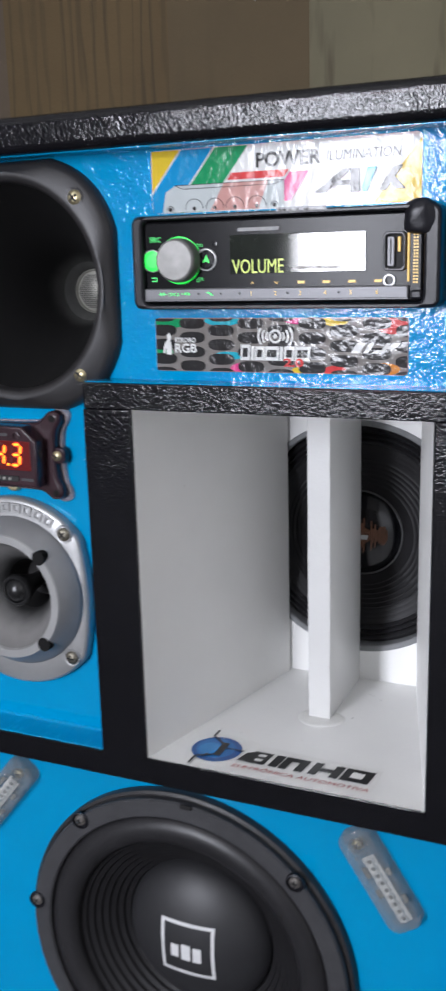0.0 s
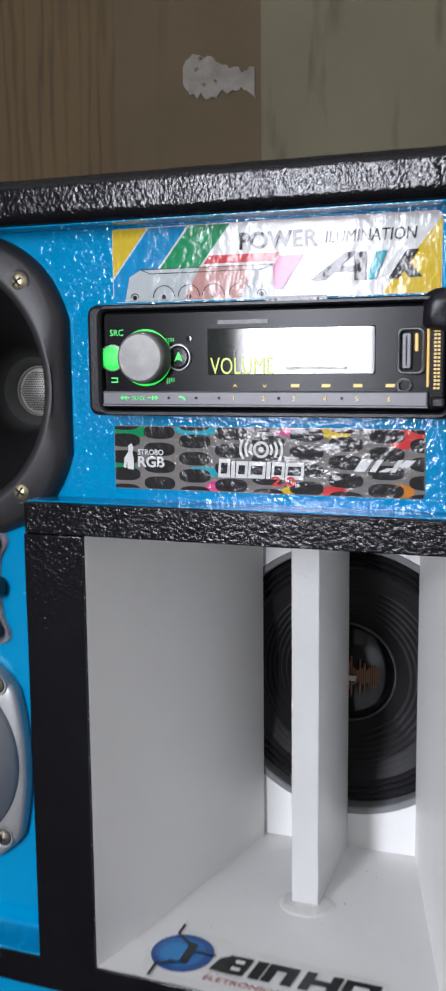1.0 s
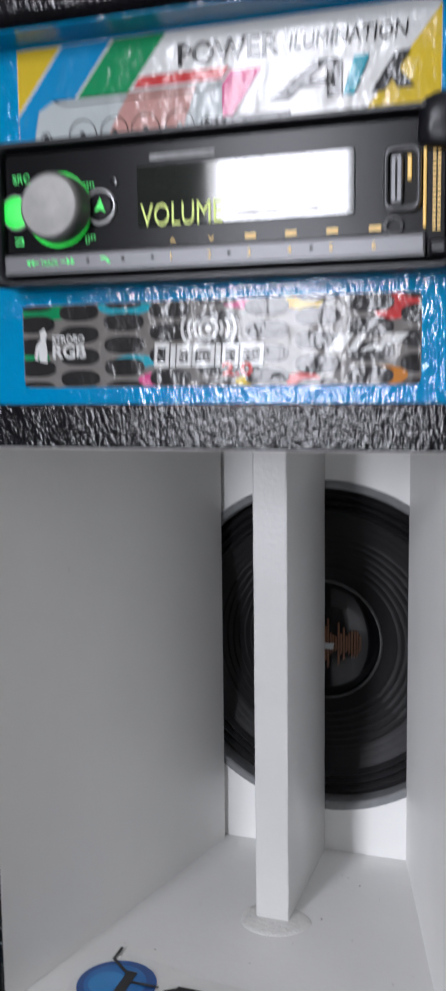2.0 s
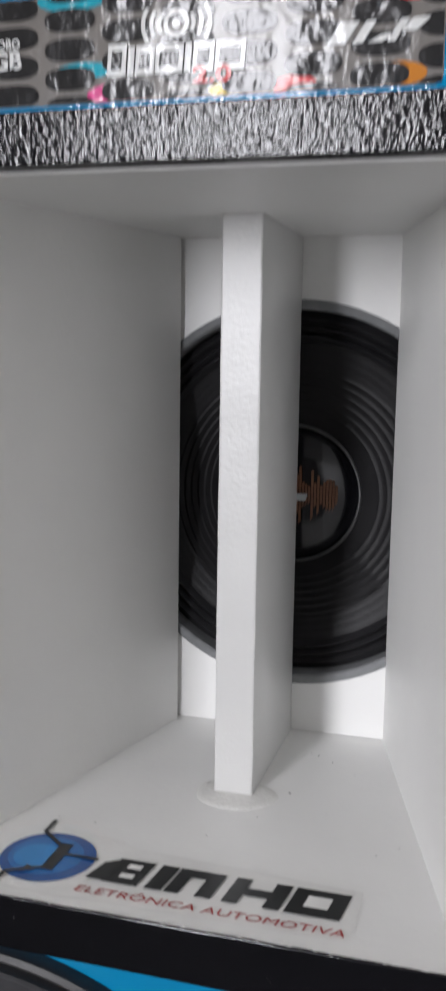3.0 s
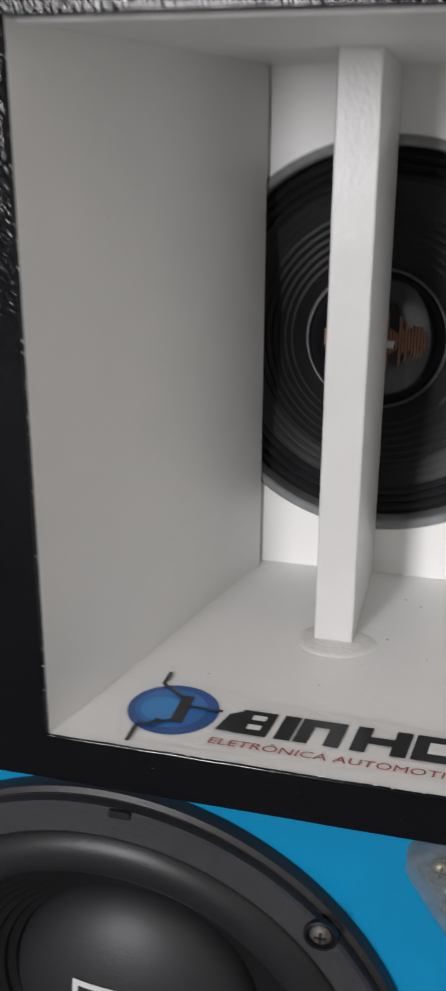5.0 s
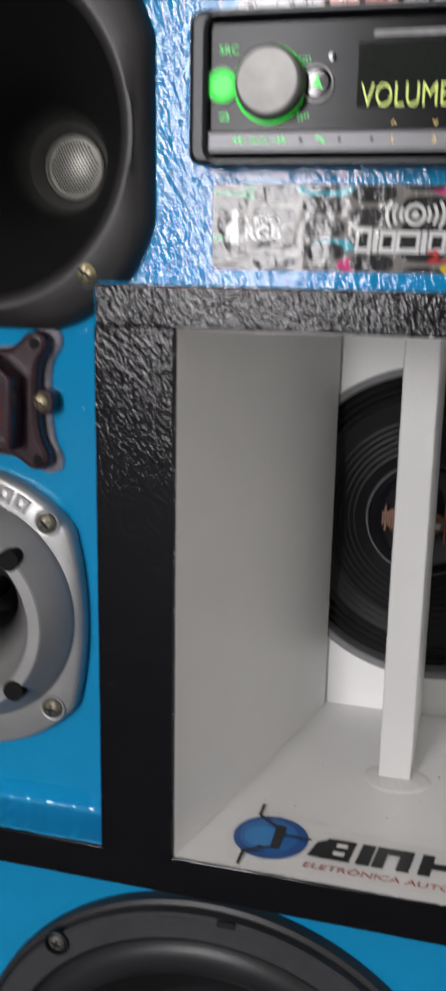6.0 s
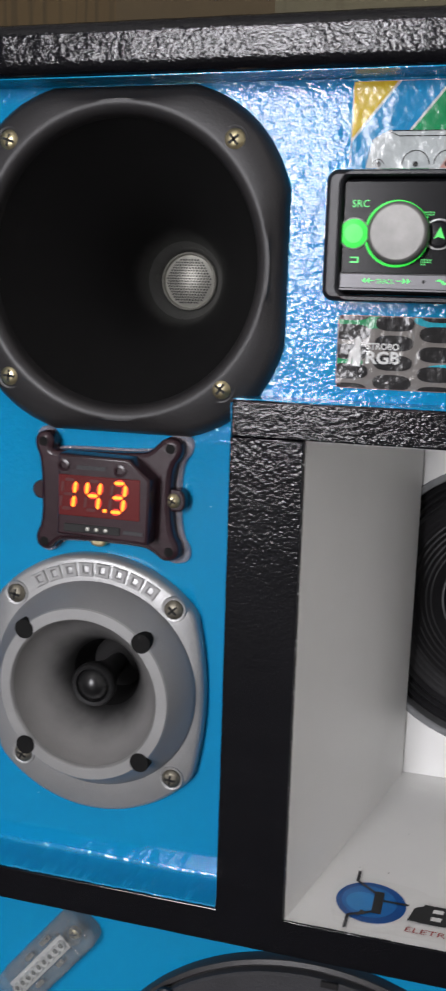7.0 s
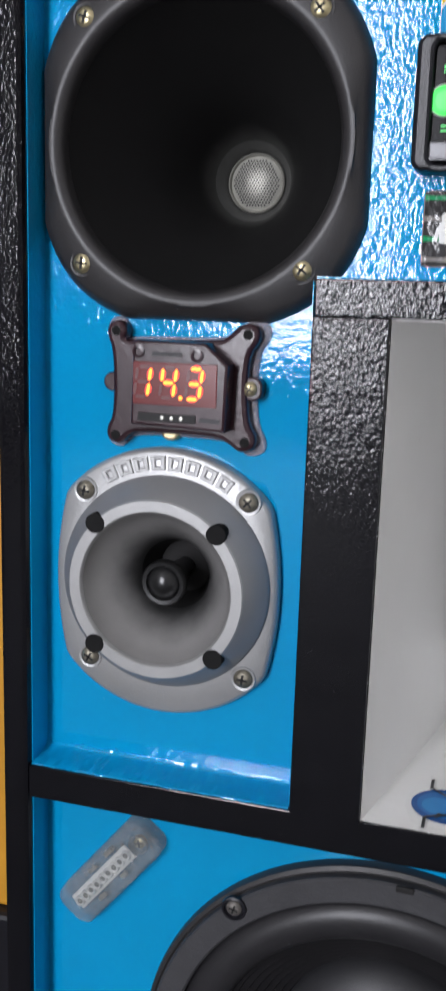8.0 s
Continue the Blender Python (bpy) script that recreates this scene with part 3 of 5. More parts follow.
def slab(plan, z0, z1):
    bm = bmesh.new()
    lo = [bm.verts.new((x, y, z0)) for x, y in plan]
    hi = [bm.verts.new((x, y, z1)) for x, y in plan]
    bm.faces.new(lo), bm.faces.new(hi)
    for i in range(len(plan)):
        j = (i + 1) % len(plan)
        bm.faces.new((lo[i], lo[j], hi[j], hi[i]))
    return bm


part("scoop_side", slab([(-0.2954, FX + 0.001), (-0.2550, BK - 0.004), (-0.2610, BK - 0.003), (-0.2958, FX + 0.022)], FL - 0.001, RF + 0.001), WHITE, cabinet, "white painted splayed side of the scoop")
part("scoop_side", slab([(-0.1056, FX + 0.001), (-0.1515, BK + 0.001), (-0.1440, BK + 0.001), (-0.1051, FX + 0.022)], FL - 0.001, RF + 0.001), WHITE, cabinet, "white painted splayed side of the scoop")
part("scoop_floor", box(-0.2958, -0.1052, FX + 0.0012, BK + 0.002, FL - 0.0014, FL), WHITE, cabinet, "white painted floor of the scoop")
part("scoop_roof", box(-0.2958, -0.1052, FX + 0.0060, BK + 0.002, RF, RF + 0.0009), WHITE, cabinet, "white painted roof of the scoop")
DC = (-0.1985, 0.9814)           # axis of the driver behind the scoop
part("baffle", sheet([[(-0.3280, 0.8645), (-0.0850, 0.8645), (-0.0850, 1.1035), (-0.3280, 1.1035)], circle(*DC, 0.0925, 72)], BK, BK + 0.012), WHITE, cabinet, "white painted baffle with a round hole")
nibs = bmesh.new()
for i in range(120):
    if i < 55:
        x, y, z = random.uniform(-0.330, -0.2975), FX - 0.0006, random.uniform(0.865, 1.02)
    else:
        x, y, z = random.uniform(-0.470, -0.085), FX - 0.0001, random.uniform(0.8465, 0.8625)
    s = random.choice((0.0002, 0.0002, 0.0003, 0.0004))
    bmesh.ops.create_icosphere(nibs, subdivisions=1, radius=s, matrix=Matrix.Translation((x, y, z)) @ Matrix.Diagonal((random.uniform(0.7, 1.8), 0.6, random.uniform(0.7, 1.4), 1)))
part("paint_nib", nibs, NIB, cabinet, "dried nibs in the black paint, paled as glints", kind="stuff", smooth=True)
part("floor_lip", lumpy(box(-0.2958, -0.1052, FX - 0.0003, FX + 0.0011, 0.8605, 0.8647, 0.0003), 80, 0.00022), BLACK, cabinet, "black painted front edge of the scoop floor")
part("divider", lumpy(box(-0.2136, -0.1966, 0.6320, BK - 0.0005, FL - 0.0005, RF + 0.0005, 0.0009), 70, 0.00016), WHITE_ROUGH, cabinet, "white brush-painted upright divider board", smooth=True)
blob = bmesh.new()
for i in range(1):
    ring = []
    for k, (s, h) in enumerate(((1.0, 0.0), (0.95, 0.0004), (0.80, 0.0006), (0.0, 0.0007))):
        if s == 0:
            ring.append([blob.verts.new((-0.2040, 0.6320, FL + h))])
        else:
            ring.append([blob.verts.new((-0.2040 + s * 0.0175 * math.cos(a) * (1 + 0.06 * math.sin(3 * a + 1)), 0.6320 + s * 0.0145 * math.sin(a), FL + h)) for a in (2 * math.pi * j / 36 for j in range(36))])
    for a, b in zip(ring, ring[1:]):
        for j in range(36):
            if len(b) == 1:
                blob.faces.new((a[j], a[(j + 1) % 36], b[0]))
            else:
                blob.faces.new((a[j], a[(j + 1) % 36], b[(j + 1) % 36], b[j]))
part("filler_spot", blob, PUTTY, cabinet, "round smear of white filler at the divider's foot", smooth=True)
crumbs = bmesh.new()
for i in range(26):
    z = random.uniform(0.868, 1.10)
    s = random.uniform(0.00015, 0.0003)
    bmesh.ops.create_icosphere(crumbs, subdivisions=1, radius=s, matrix=Matrix.Translation((-0.2955 + random.uniform(-0.0006, 0.0002), FX + 0.0004, z)) @ Matrix.Diagonal((1, 0.5, random.uniform(0.8, 2.2), 1)))
for i in range(40):
    s = random.uniform(0.0002, 0.0004)
    bmesh.ops.create_icosphere(crumbs, subdivisions=1, radius=s, matrix=Matrix.Translation((random.uniform(-0.295, -0.106), FX + 0.0006, 0.8650 + random.uniform(-0.0005, 0.0003))) @ Matrix.Diagonal((random.uniform(1, 2.5), 0.5, 0.8, 1)))
dirt = bmesh.new()
for i in range(14):
    x, y = random.uniform(-0.27, -0.13), random.uniform(0.59, 0.69)
    if -0.216 < x < -0.193 and y > 0.61:
        continue
    bmesh.ops.create_circle(dirt, cap_ends=True, segments=7, radius=random.choice((0.0002, 0.0003, 0.0005)), matrix=Matrix.Translation((x, y, FL + 0.0002)) @ Matrix.Diagonal((1, random.uniform(0.6, 1.6), 1, 1)))
part("dirt_speck", dirt, DULL, cabinet, "small dark specks on the white floor", kind="stuff")
part("paint_drips", crumbs, WHITE, cabinet, "ragged white paint edge along the frame", kind="stuff")

# ---- driver behind the scoop ----
driver = thing("midbass_driver", (DC[0], 0.75, DC[1] - 0.093), "black ribbed cone driver seen through the white scoop", "loudspeaker")
part("gasket", lathe([(0.0932, 0.7112), (0.0930, 0.7102), (0.0920, 0.7096), (0.0895, 0.7098), (0.0886, 0.7108), (0.0884, 0.7235)], *DC, 96), GASKET, driver, "grey paper gasket ring", smooth=True)
prof = [(0.0880, 0.7200)]
for k in range(3):
    r = 0.086 - k * 0.0042
    prof += [(r, 0.7185), (r - 0.0016, 0.7168), (r - 0.0032, 0.7185), (r - 0.0040, 0.7200)]
part("surround", lathe(prof, *DC, 96), SURROUND, driver, smooth=True)
prof = [(0.0736, 0.7200)]
for k in range(9):
    r = 0.0725 - k * 0.0036
    y = 0.7205 + (0.0725 - r) * 0.38
    prof += [(r, y), (r - 0.0010, y - 0.0002 if k > 2 else y + 0.0003), (r - 0.0020, y + 0.0005)]
prof += [(0.0350, 0.7350)]
part("cone", lathe(prof, *DC, 96, lean=(-0.0055, -0.0020, 0.7200, 0.7350)), CONE, driver, "black ribbed paper cone", smooth=True)
part("cap_ring", lathe([(0.0352, 0.7350), (0.0347, 0.7335), (0.0340, 0.7335), (0.0336, 0.7350)], DC[0] - 0.0055, DC[1] - 0.0020, 72), RIB, driver, "thin pale glue ring round the dust cap", smooth=True)
cap = part("dust_cap", lathe([(0.0338, 0.7350), (0.0312, 0.7320), (0.026, 0.7285), (0.018, 0.7255), (0.009, 0.7240), (0, 0.7236)], DC[0] - 0.0055, DC[1] - 0.0020, 64), GLOSS_BLACK, driver, "glossy black dust cap with an orange print", smooth=True)
part("basket", lathe([(0.0925, 0.7235), (0.0800, 0.745), (0.055, 0.775), (0.045, 0.80), (0, 0.80)], *DC, 48), SATIN_BLACK, driver, smooth=True)
PRINT_ORANGE = material("orange_brown_print", (0.17, 0.075, 0.04), 0.4, vary=0.3, scale=120)
wavebars = bmesh.new()
for i in range(34):
    u = -0.024 + 0.048 * i / 33
    hgt = 0.0035 + 0.014 * abs(math.sin(i * 1.7) * math.cos(i * 0.61)) * (1 - abs(u) / 0.034)
    yy = 0.7233 + (u / 0.036) ** 2 * 0.0095
    flat([[(DC[0] - 0.0055 + u - 0.0006, DC[1] - 0.002 - hgt), (DC[0] - 0.0055 + u + 0.0006, DC[1] - hgt), (DC[0] - 0.0055 + u + 0.0006, DC[1] + hgt), (DC[0] - 0.0055 + u - 0.0006, DC[1] + hgt)]], front_of(yy - 0.0016), wavebars)
part("wave_print", wavebars, PRINT_ORANGE, cap, "orange sound-wave print")
wordbar = flat([[(DC[0] - 0.020, DC[1] - 0.0036), (DC[0] + 0.004, DC[1] - 0.0036), (DC[0] + 0.005, DC[1]), (DC[0] - 0.019, DC[1])]], front_of(0.7208))
part("name_bar", wordbar, INK_PALE, cap, "pale bar in place of the maker's name")

# ---- big round horn ----
horn = thing("horn_speaker", (HC[0], PX, HC[1] - 0.08), "black plastic horn with a round mouth, screwed to the blue panel", "horn speaker")


def horn_outline(s):
    """Square with cut, slightly bowed corners; s shrinks it."""
    h, w, c = 0.0802 - s, 0.0795 - s, 0.0350
    pts = []
    for sx, sz in ((1, 1), (-1, 1), (-1, -1), (1, -1)):
        a, b = (sx * w, sz * c), (sx * c, sz * h)
        if sx * sz < 0:
            a, b = b, a
        for i in range(17):
            k = i / 16
            x, z = a[0] + (b[0] - a[0]) * k, a[1] + (b[1] - a[1]) * k
            bow = 1 + 0.112 * math.sin(math.pi * k)
            pts.append((HC[0] + x * bow, HC[1] + z * bow))
    full = []
    for i, p in enumerate(pts):
        q = pts[(i + 1) % len(pts)]
        full.append(p)
        if i % 17 == 16:
            full += [(p[0] + (q[0] - p[0]) * k / 12, p[1] + (q[1] - p[1]) * k / 12) for k in range(1, 12)]
    return full


fl = bmesh.new()
levels = [(0.0, PX - 0.0003), (0.0, 0.5522), (0.0007, 0.5502), (0.0020, 0.5483), (0.0040, 0.5465), (0.0062, 0.5452)]
rings = [[fl.verts.new((x, y, z)) for x, z in horn_outline(s)] for s, y in levels]
n0 = len(rings[0])
angles = [math.atan2(z - HC[1], x - HC[0]) for x, z in horn_outline(0)]
for r, y in ((0.0735, 0.5436), (0.0722, 0.5434), (0.0708, 0.5437), (0.0694, 0.5444), (0.0683, 0.5453), (0.0675, 0.5466), (0.0670, 0.5482), (0.0666, 0.5496), (0.0663, 0.5510)):
    rings.append([fl.verts.new((HC[0] + r * math.cos(a), y, HC[1] + r * math.sin(a))) for a in angles])
for a, b in zip(rings, rings[1:]):
    for i in range(n0):
        j = (i + 1) % n0
        fl.faces.new((a[i], a[j], b[j], b[i]))
part("flange", fl, HORN, horn, "satin black flange with cut corners", smooth=True)
part("mouth", lathe([(0.0665, 0.5505), (0.0655, 0.5530), (0.0600, 0.565), (0.0500, 0.585), (0.0400, 0.602), (0.0315, 0.622), (0.0270, 0.634), (0.0245, 0.641), (0.0218, 0.6475)], *HC, 72, lean=(0.0002, -0.0050, 0.552, 0.6475)), HORN_MOUTH, horn, "black horn, throat light painted grey deep inside", smooth=True)
part("throat", lathe([(0.0218, 0.6475), (0.0190, 0.652), (0.0165, 0.657), (0.0150, 0.662)], HC[0] + 0.0002, HC[1] - 0.0050, 48), GREY_RING, horn, "grey throat ring", smooth=True)
mesh_disc = part("diaphragm_mesh", lathe([(0.0156, 0.6590), (0.0150, 0.6560), (0.0100, 0.6545), (0.005, 0.6535), (0, 0.6532)], HC[0] + 0.0002, HC[1] - 0.0052, 40), MESH, horn, "pale perforated metal mesh", smooth=True)
part("mesh_rim", lathe([(0.0167, 0.6572), (0.0163, 0.6548), (0.0155, 0.6543), (0.0149, 0.6550), (0.0147, 0.6566)], HC[0] + 0.0002, HC[1] - 0.0052, 48), MESH, mesh_disc, smooth=True)
holes = bmesh.new()
for i in range(-8, 9):
    for j in range(-9, 10):
        u, v = (i + 0.5 * (j % 2)) * 0.0017, j * 0.0015
        if u * u + v * v < 0.0132 ** 2:
            bmesh.ops.create_circle(holes, cap_ends=True, segments=6, radius=0.00060, matrix=Matrix.Translation((HC[0] + 0.0002 + u, 0.6529 + (u * u + v * v) * 12.5, HC[1] - 0.0052 + v)) @ Matrix.Rotation(math.pi / 2, 4, "X"))
# Dark discs over the dome stand in for the shade in its holes.
part("perforation", holes, DARK, mesh_disc, kind="stuff")
for x, z, tr in ((-0.4460, 1.2355, 0.3), (-0.3360, 1.2345, 0.9), (-0.4475, 1.1250, 0.1), (-0.3390, 1.1240, 0.6)):
    part("screw_well", lathe([(0.0068, 0.5470), (0.0064, 0.5444), (0.0056, 0.5446), (0.0054, 0.5462)], x, z, 24), HORN, horn, smooth=True)
    screw(horn, x, 0.5449, z, 0.0051, BRASS, tr)

# ---- bullet tweeter ----
tweeter = thing("horn_tweeter", (TC[0], PX, TC[1] - 0.07), "silver horn tweeter with a rounded flange under the voltmeter", "tweeter")


def tweeter_outline(s):
    pts = []
    for i in range(96):
        a = 2 * math.pi * i / 96
        r = 0.0695 - s
        x, z = r * math.cos(a), r * math.sin(a)
        side = 0.0594 - s - 0.0050 * min(1.0, (z / 0.042) ** 2)
        if abs(x) > side:
            x = math.copysign(side, x)
        pts.append((TC[0] - 0.0010 + x, TC[1] - 0.0016 + z))
    return pts


tf = bmesh.new()
rings = [[tf.verts.new((x, y, z)) for x, z in tweeter_outline(s)] for s, y in ((0, PX - 0.0003), (0, 0.5490), (0.0008, 0.5470), (0.0024, 0.5460))]
rings.append([tf.verts.new((TC[0] + 0.0548 * math.cos(2 * math.pi * i / 96), 0.5455, TC[1] + 0.0548 * math.sin(2 * math.pi * i / 96))) for i in range(96)])
for a, b in zip(rings, rings[1:]):
    for i in range(96):
        tf.faces.new((a[i], a[(i + 1) % 96], b[(i + 1) % 96], b[i]))
part("flange", tf, SILVER, tweeter, "silver painted flange", smooth=True)
part("outer_cone", lathe([(0.0550, 0.5475), (0.0547, 0.5440), (0.0536, 0.5425), (0.0462, 0.5310), (0.0452, 0.5300)], *TC, 96), SILVER_DARK, tweeter, "grey sloping ring", smooth=True)
part("lip", lathe([(0.0454, 0.5301), (0.0448, 0.5293), (0.0395, 0.5293), (0.0388, 0.5300), (0.0384, 0.5320)], *TC, 96), SILVER, tweeter, "bright silver lip", smooth=True)
# TW_MOUTH carries the mouth's painted shade.
part("mouth", lathe([(0.0385, 0.5315), (0.0367, 0.5360), (0.0342, 0.5405), (0.0310, 0.5450), (0.0275, 0.5492), (0.0240, 0.5530), (0.0208, 0.5572), (0.0185, 0.5625)], *TC, 72), TW_MOUTH, tweeter, "grey horn mouth, shade painted black with depth", smooth=True)
part("throat", lathe([(0.0185, 0.5625), (0.0160, 0.572), (0.0140, 0.580), (0, 0.580)], *TC, 48), THROAT, tweeter, smooth=True)
part("plug", lathe([(0, 0.5390), (0.0040, 0.5397), (0.0068, 0.5417), (0.0084, 0.5440), (0.0090, 0.5426), (0.0108, 0.5424), (0.0116, 0.5440), (0.0114, 0.5480), (0.0085, 0.5560), (0.0060, 0.566), (0.0050, 0.5795)], *TC, 36), PLUG, tweeter, "black bullet plug", smooth=True)
for a in (45, 135, 225, 315):
    x, z = TC[0] + 0.0440 * math.cos(radians(a)), TC[1] + 0.0440 * math.sin(radians(a))
    # Closed dark cap; the hole's shade is only its colour.
    part("mounting_hole", lathe([(0.0050, 0.5400), (0.0050, 0.5290), (0.0048, 0.5287), (0, 0.5287)], x, z, 28), HOLE, tweeter, "dark round cap standing in for a hole's shade")
for x, z, tr in ((-0.4458, 1.0130, 0.2), (-0.3602, 1.0138, 0.8), (-0.4430, 0.9245, 0.5), (-0.3598, 0.9235, 0.1)):
    part("screw_well", lathe([(0.0068, 0.5462), (0.0062, 0.5450), (0.0052, 0.5452), (0.0050, 0.5462)], x, z, 24), SILVER, tweeter, smooth=True)
    screw(tweeter, x, 0.5448, z, 0.0048, TARNISH, tr)
for i in range(8):
    a = radians(90 + 29.5 - 59 * i / 7)
    r0, r1, da = 0.0574, 0.0644, radians(3.5)
    pts = [(TC[0] + r * math.cos(b), TC[1] + r * math.sin(b)) for r, b in ((r0, a + da), (r1, a + da), (r1, a - da), (r0, a - da))]
    inner = [(TC[0] + r * math.cos(b), TC[1] + r * math.sin(b)) for r, b in ((r0 + 0.0016, a + da * 0.40), (r1 - 0.0016, a + da * 0.40), (r1 - 0.0016, a - da * 0.40), (r0 + 0.0016, a - da * 0.40))]
    blk = part("raised_block", collar(pts, inner, 0.5447, 0.5462, 0.0003, 1), SILVER, tweeter, "raised frame in place of a maker's letter")
    # Flat band with the embossing's shade as its colour; nothing is sunk.
    part("groove_shade", band(inner, [(p[0] * 0.82 + (inner[0][0] + inner[2][0]) * 0.09, p[1] * 0.82 + (inner[0][1] + inner[2][1]) * 0.09) for p in inner], front_of(0.5453)), EMBOSS_LINE, blk)

# ---- digital voltmeter ----
VC = (-0.3965, 1.0685)
meter = thing("digital_voltmeter", (VC[0], PX, VC[1] - 0.025), "smoky dark plastic voltmeter showing red digits 14.3", "voltmeter")
ears = [(-0.0275, 0.0200), (-0.0255, 0.0250), (-0.0290, 0.0300), (-0.0355, 0.0285), (-0.0365, 0.0225), (-0.0330, 0.0150), (-0.0325, -0.0150), (-0.0365, -0.0225), (-0.0355, -0.0285), (-0.0290, -0.0305), (-0.0245, -0.0255), (-0.0200, -0.0235),
        (0.0200, -0.0235), (0.0260, -0.0265), (0.0310, -0.0305), (0.0385, -0.0285), (0.0395, -0.0225), (0.0345, -0.0150), (0.0340, 0.0150), (0.0400, 0.0225), (0.0390, 0.0290), (0.0310, 0.0305), (0.0250, 0.0245), (0.0200, 0.0215), (-0.0200, 0.0210)]


def rounder(pts, times=2):
    """Cuts the corners of a closed outline."""
    for _ in range(times):
        pts = [((1 - k) * p[0] + k * q[0], (1 - k) * p[1] + k * q[1]) for p, q in zip(pts, pts[1:] + pts[:1]) for k in (0.25, 0.75)]
    return pts


ears = rounder([(u * 1.02 - 0.0012, v * 1.02) for u, v in ears])
part("housing", sheet([[(VC[0] + u, VC[1] + v) for u, v in ears[::-1]]], 0.5440, PX - 0.0003, 0.0026, 3), SMOKE, meter, smooth=True)
part("sealant", sheet([[(VC[0] + 0.0008 + u * 1.07, VC[1] - 0.0004 + v * 1.07) for u, v in ears[::-1]]], 0.5510, PX - 0.0002, 0.0012, 2), GLUE, meter, "smear of clear sealant round the housing", smooth=True)
for u, v in ((-0.0328, 0.0250), (0.0335, 0.0255), (-0.0328, -0.0260), (0.0335, -0.0255)):
    # Dark disc on the ear, painted as the shade of a hole.
    part("ear_hole", lathe([(0.0024, 0.5440), (0.0023, 0.5437), (0, 0.5437)], VC[0] + u, VC[1] + v, 20), HOLE, meter, smooth=True)
part("face_block", sheet([[(VC[0] + u, VC[1] + v) for u, v in ((-0.0205, -0.0185), (0.0265, -0.0200), (0.0275, 0.0115), (0.0165, 0.0210), (-0.0195, 0.0215))]], 0.5325, 0.5440, 0.0014, 3), SMOKE, meter, smooth=True)
part("display_window", box(VC[0] - 0.0192, VC[0] + 0.0225, 0.5320, 0.5327, VC[1] - 0.0085, VC[1] + 0.0115, 0.0003, 1), RED_WINDOW, meter, "dark red display window, faint glow added")
part("switch_slot", box(VC[0] - 0.0165, VC[0] + 0.0125, 0.5319, 0.5327, VC[1] - 0.0165, VC[1] - 0.0125, 0.0003, 1), DARK, meter)
for i in range(3):
    part("button", lathe([(0.0011, 0.5319), (0.0009, 0.5313), (0, 0.5312)], VC[0] - 0.004 + i * 0.0047, VC[1] - 0.0145, 12), STEEL, meter, smooth=True)
for u, v in ((-0.0165, 0.0162), (0.0125, 0.0152)):
    part("post", lathe([(0.0030, 0.5327), (0.0030, 0.5315), (0.0018, 0.5313), (0.0016, 0.5325)], VC[0] + u, VC[1] + v, 20), SMOKE, meter, smooth=True)
part("name_bar", flat([[(VC[0] - 0.0100, VC[1] + 0.0145), (VC[0] + 0.0050, VC[1] + 0.0145), (VC[0] + 0.0055, VC[1] + 0.0165), (VC[0] - 0.0095, VC[1] + 0.0165)]], front_of(0.5321)), RUBBER, meter)
part("name_bar", flat([[(VC[0] + 0.0140, VC[1] - 0.0155), (VC[0] + 0.0240, VC[1] - 0.0158), (VC[0] + 0.0243, VC[1] - 0.0138), (VC[0] + 0.0145, VC[1] - 0.0136)]], front_of(0.5321)), RUBBER, meter)
for sx in (-1, 1):
    x = VC[0] + (0.0342 if sx > 0 else -0.0365)
    tab = part("tab", sheet([circle(x + 0.0010, VC[1], 0.0048, 20) if sx < 0 else rounded(x - 0.009, x + 0.0065, VC[1] - 0.0055, VC[1] + 0.0055, 0.004)], 0.5460, PX - 0.0003, 0.001), SMOKE, meter)
    if sx > 0:
        screw(meter, x + 0.0005, 0.5455, VC[1], 0.0036, BRASS, 0.5)
part("glue", sheet([[(VC[0] - 0.0060 + 0.0045 * math.cos(a), VC[1] - 0.0250 + 0.0030 * math.sin(a)) for a in (2 * math.pi * i / 20 for i in range(20))]], 0.5490, PX - 0.0003, 0.0015), BRASS, meter, "brass and glue stub below the housing", smooth=True)
SEG = {"a": (0, 2, 1, 2), "b": (1, 2, 1, 1), "c": (1, 1, 1, 0), "d": (0, 0, 1, 0), "e": (0, 1, 0, 0), "f": (0, 2, 0, 1), "g": (0, 1, 1, 1)}


def digit(u0, on, th=0.0008, y=0.5317):
    """A slanted seven-segment digit: lit and unlit bars."""
    w, h = 0.0066, 0.0071
    lit = {True: bmesh.new(), False: bmesh.new()}
    for key, (xa, za, xb, zb) in SEG.items():
        ax, az, bx, bz = xa * w, za * h - h, xb * w, zb * h - h
        dx, dz = (1, 0) if abs(bx - ax) > abs(bz - az) else (0, -1)
        nx, nz = -dz, dx
        g = 0.0006
        ax, az, bx, bz = ax + dx * g, az + dz * g, bx - dx * g, bz - dz * g
        loop = [(ax, az), (ax + dx * th + nx * th, az + dz * th + nz * th), (bx - dx * th + nx * th, bz - dz * th + nz * th), (bx, bz), (bx - dx * th - nx * th, bz - dz * th - nz * th), (ax + dx * th - nx * th, az + dz * th - nz * th)]
        flat([[(VC[0] + u0 + u + v * 0.13, VC[1] + 0.0022 + v) for u, v in loop]], front_of(y), lit[key in on])
    return lit


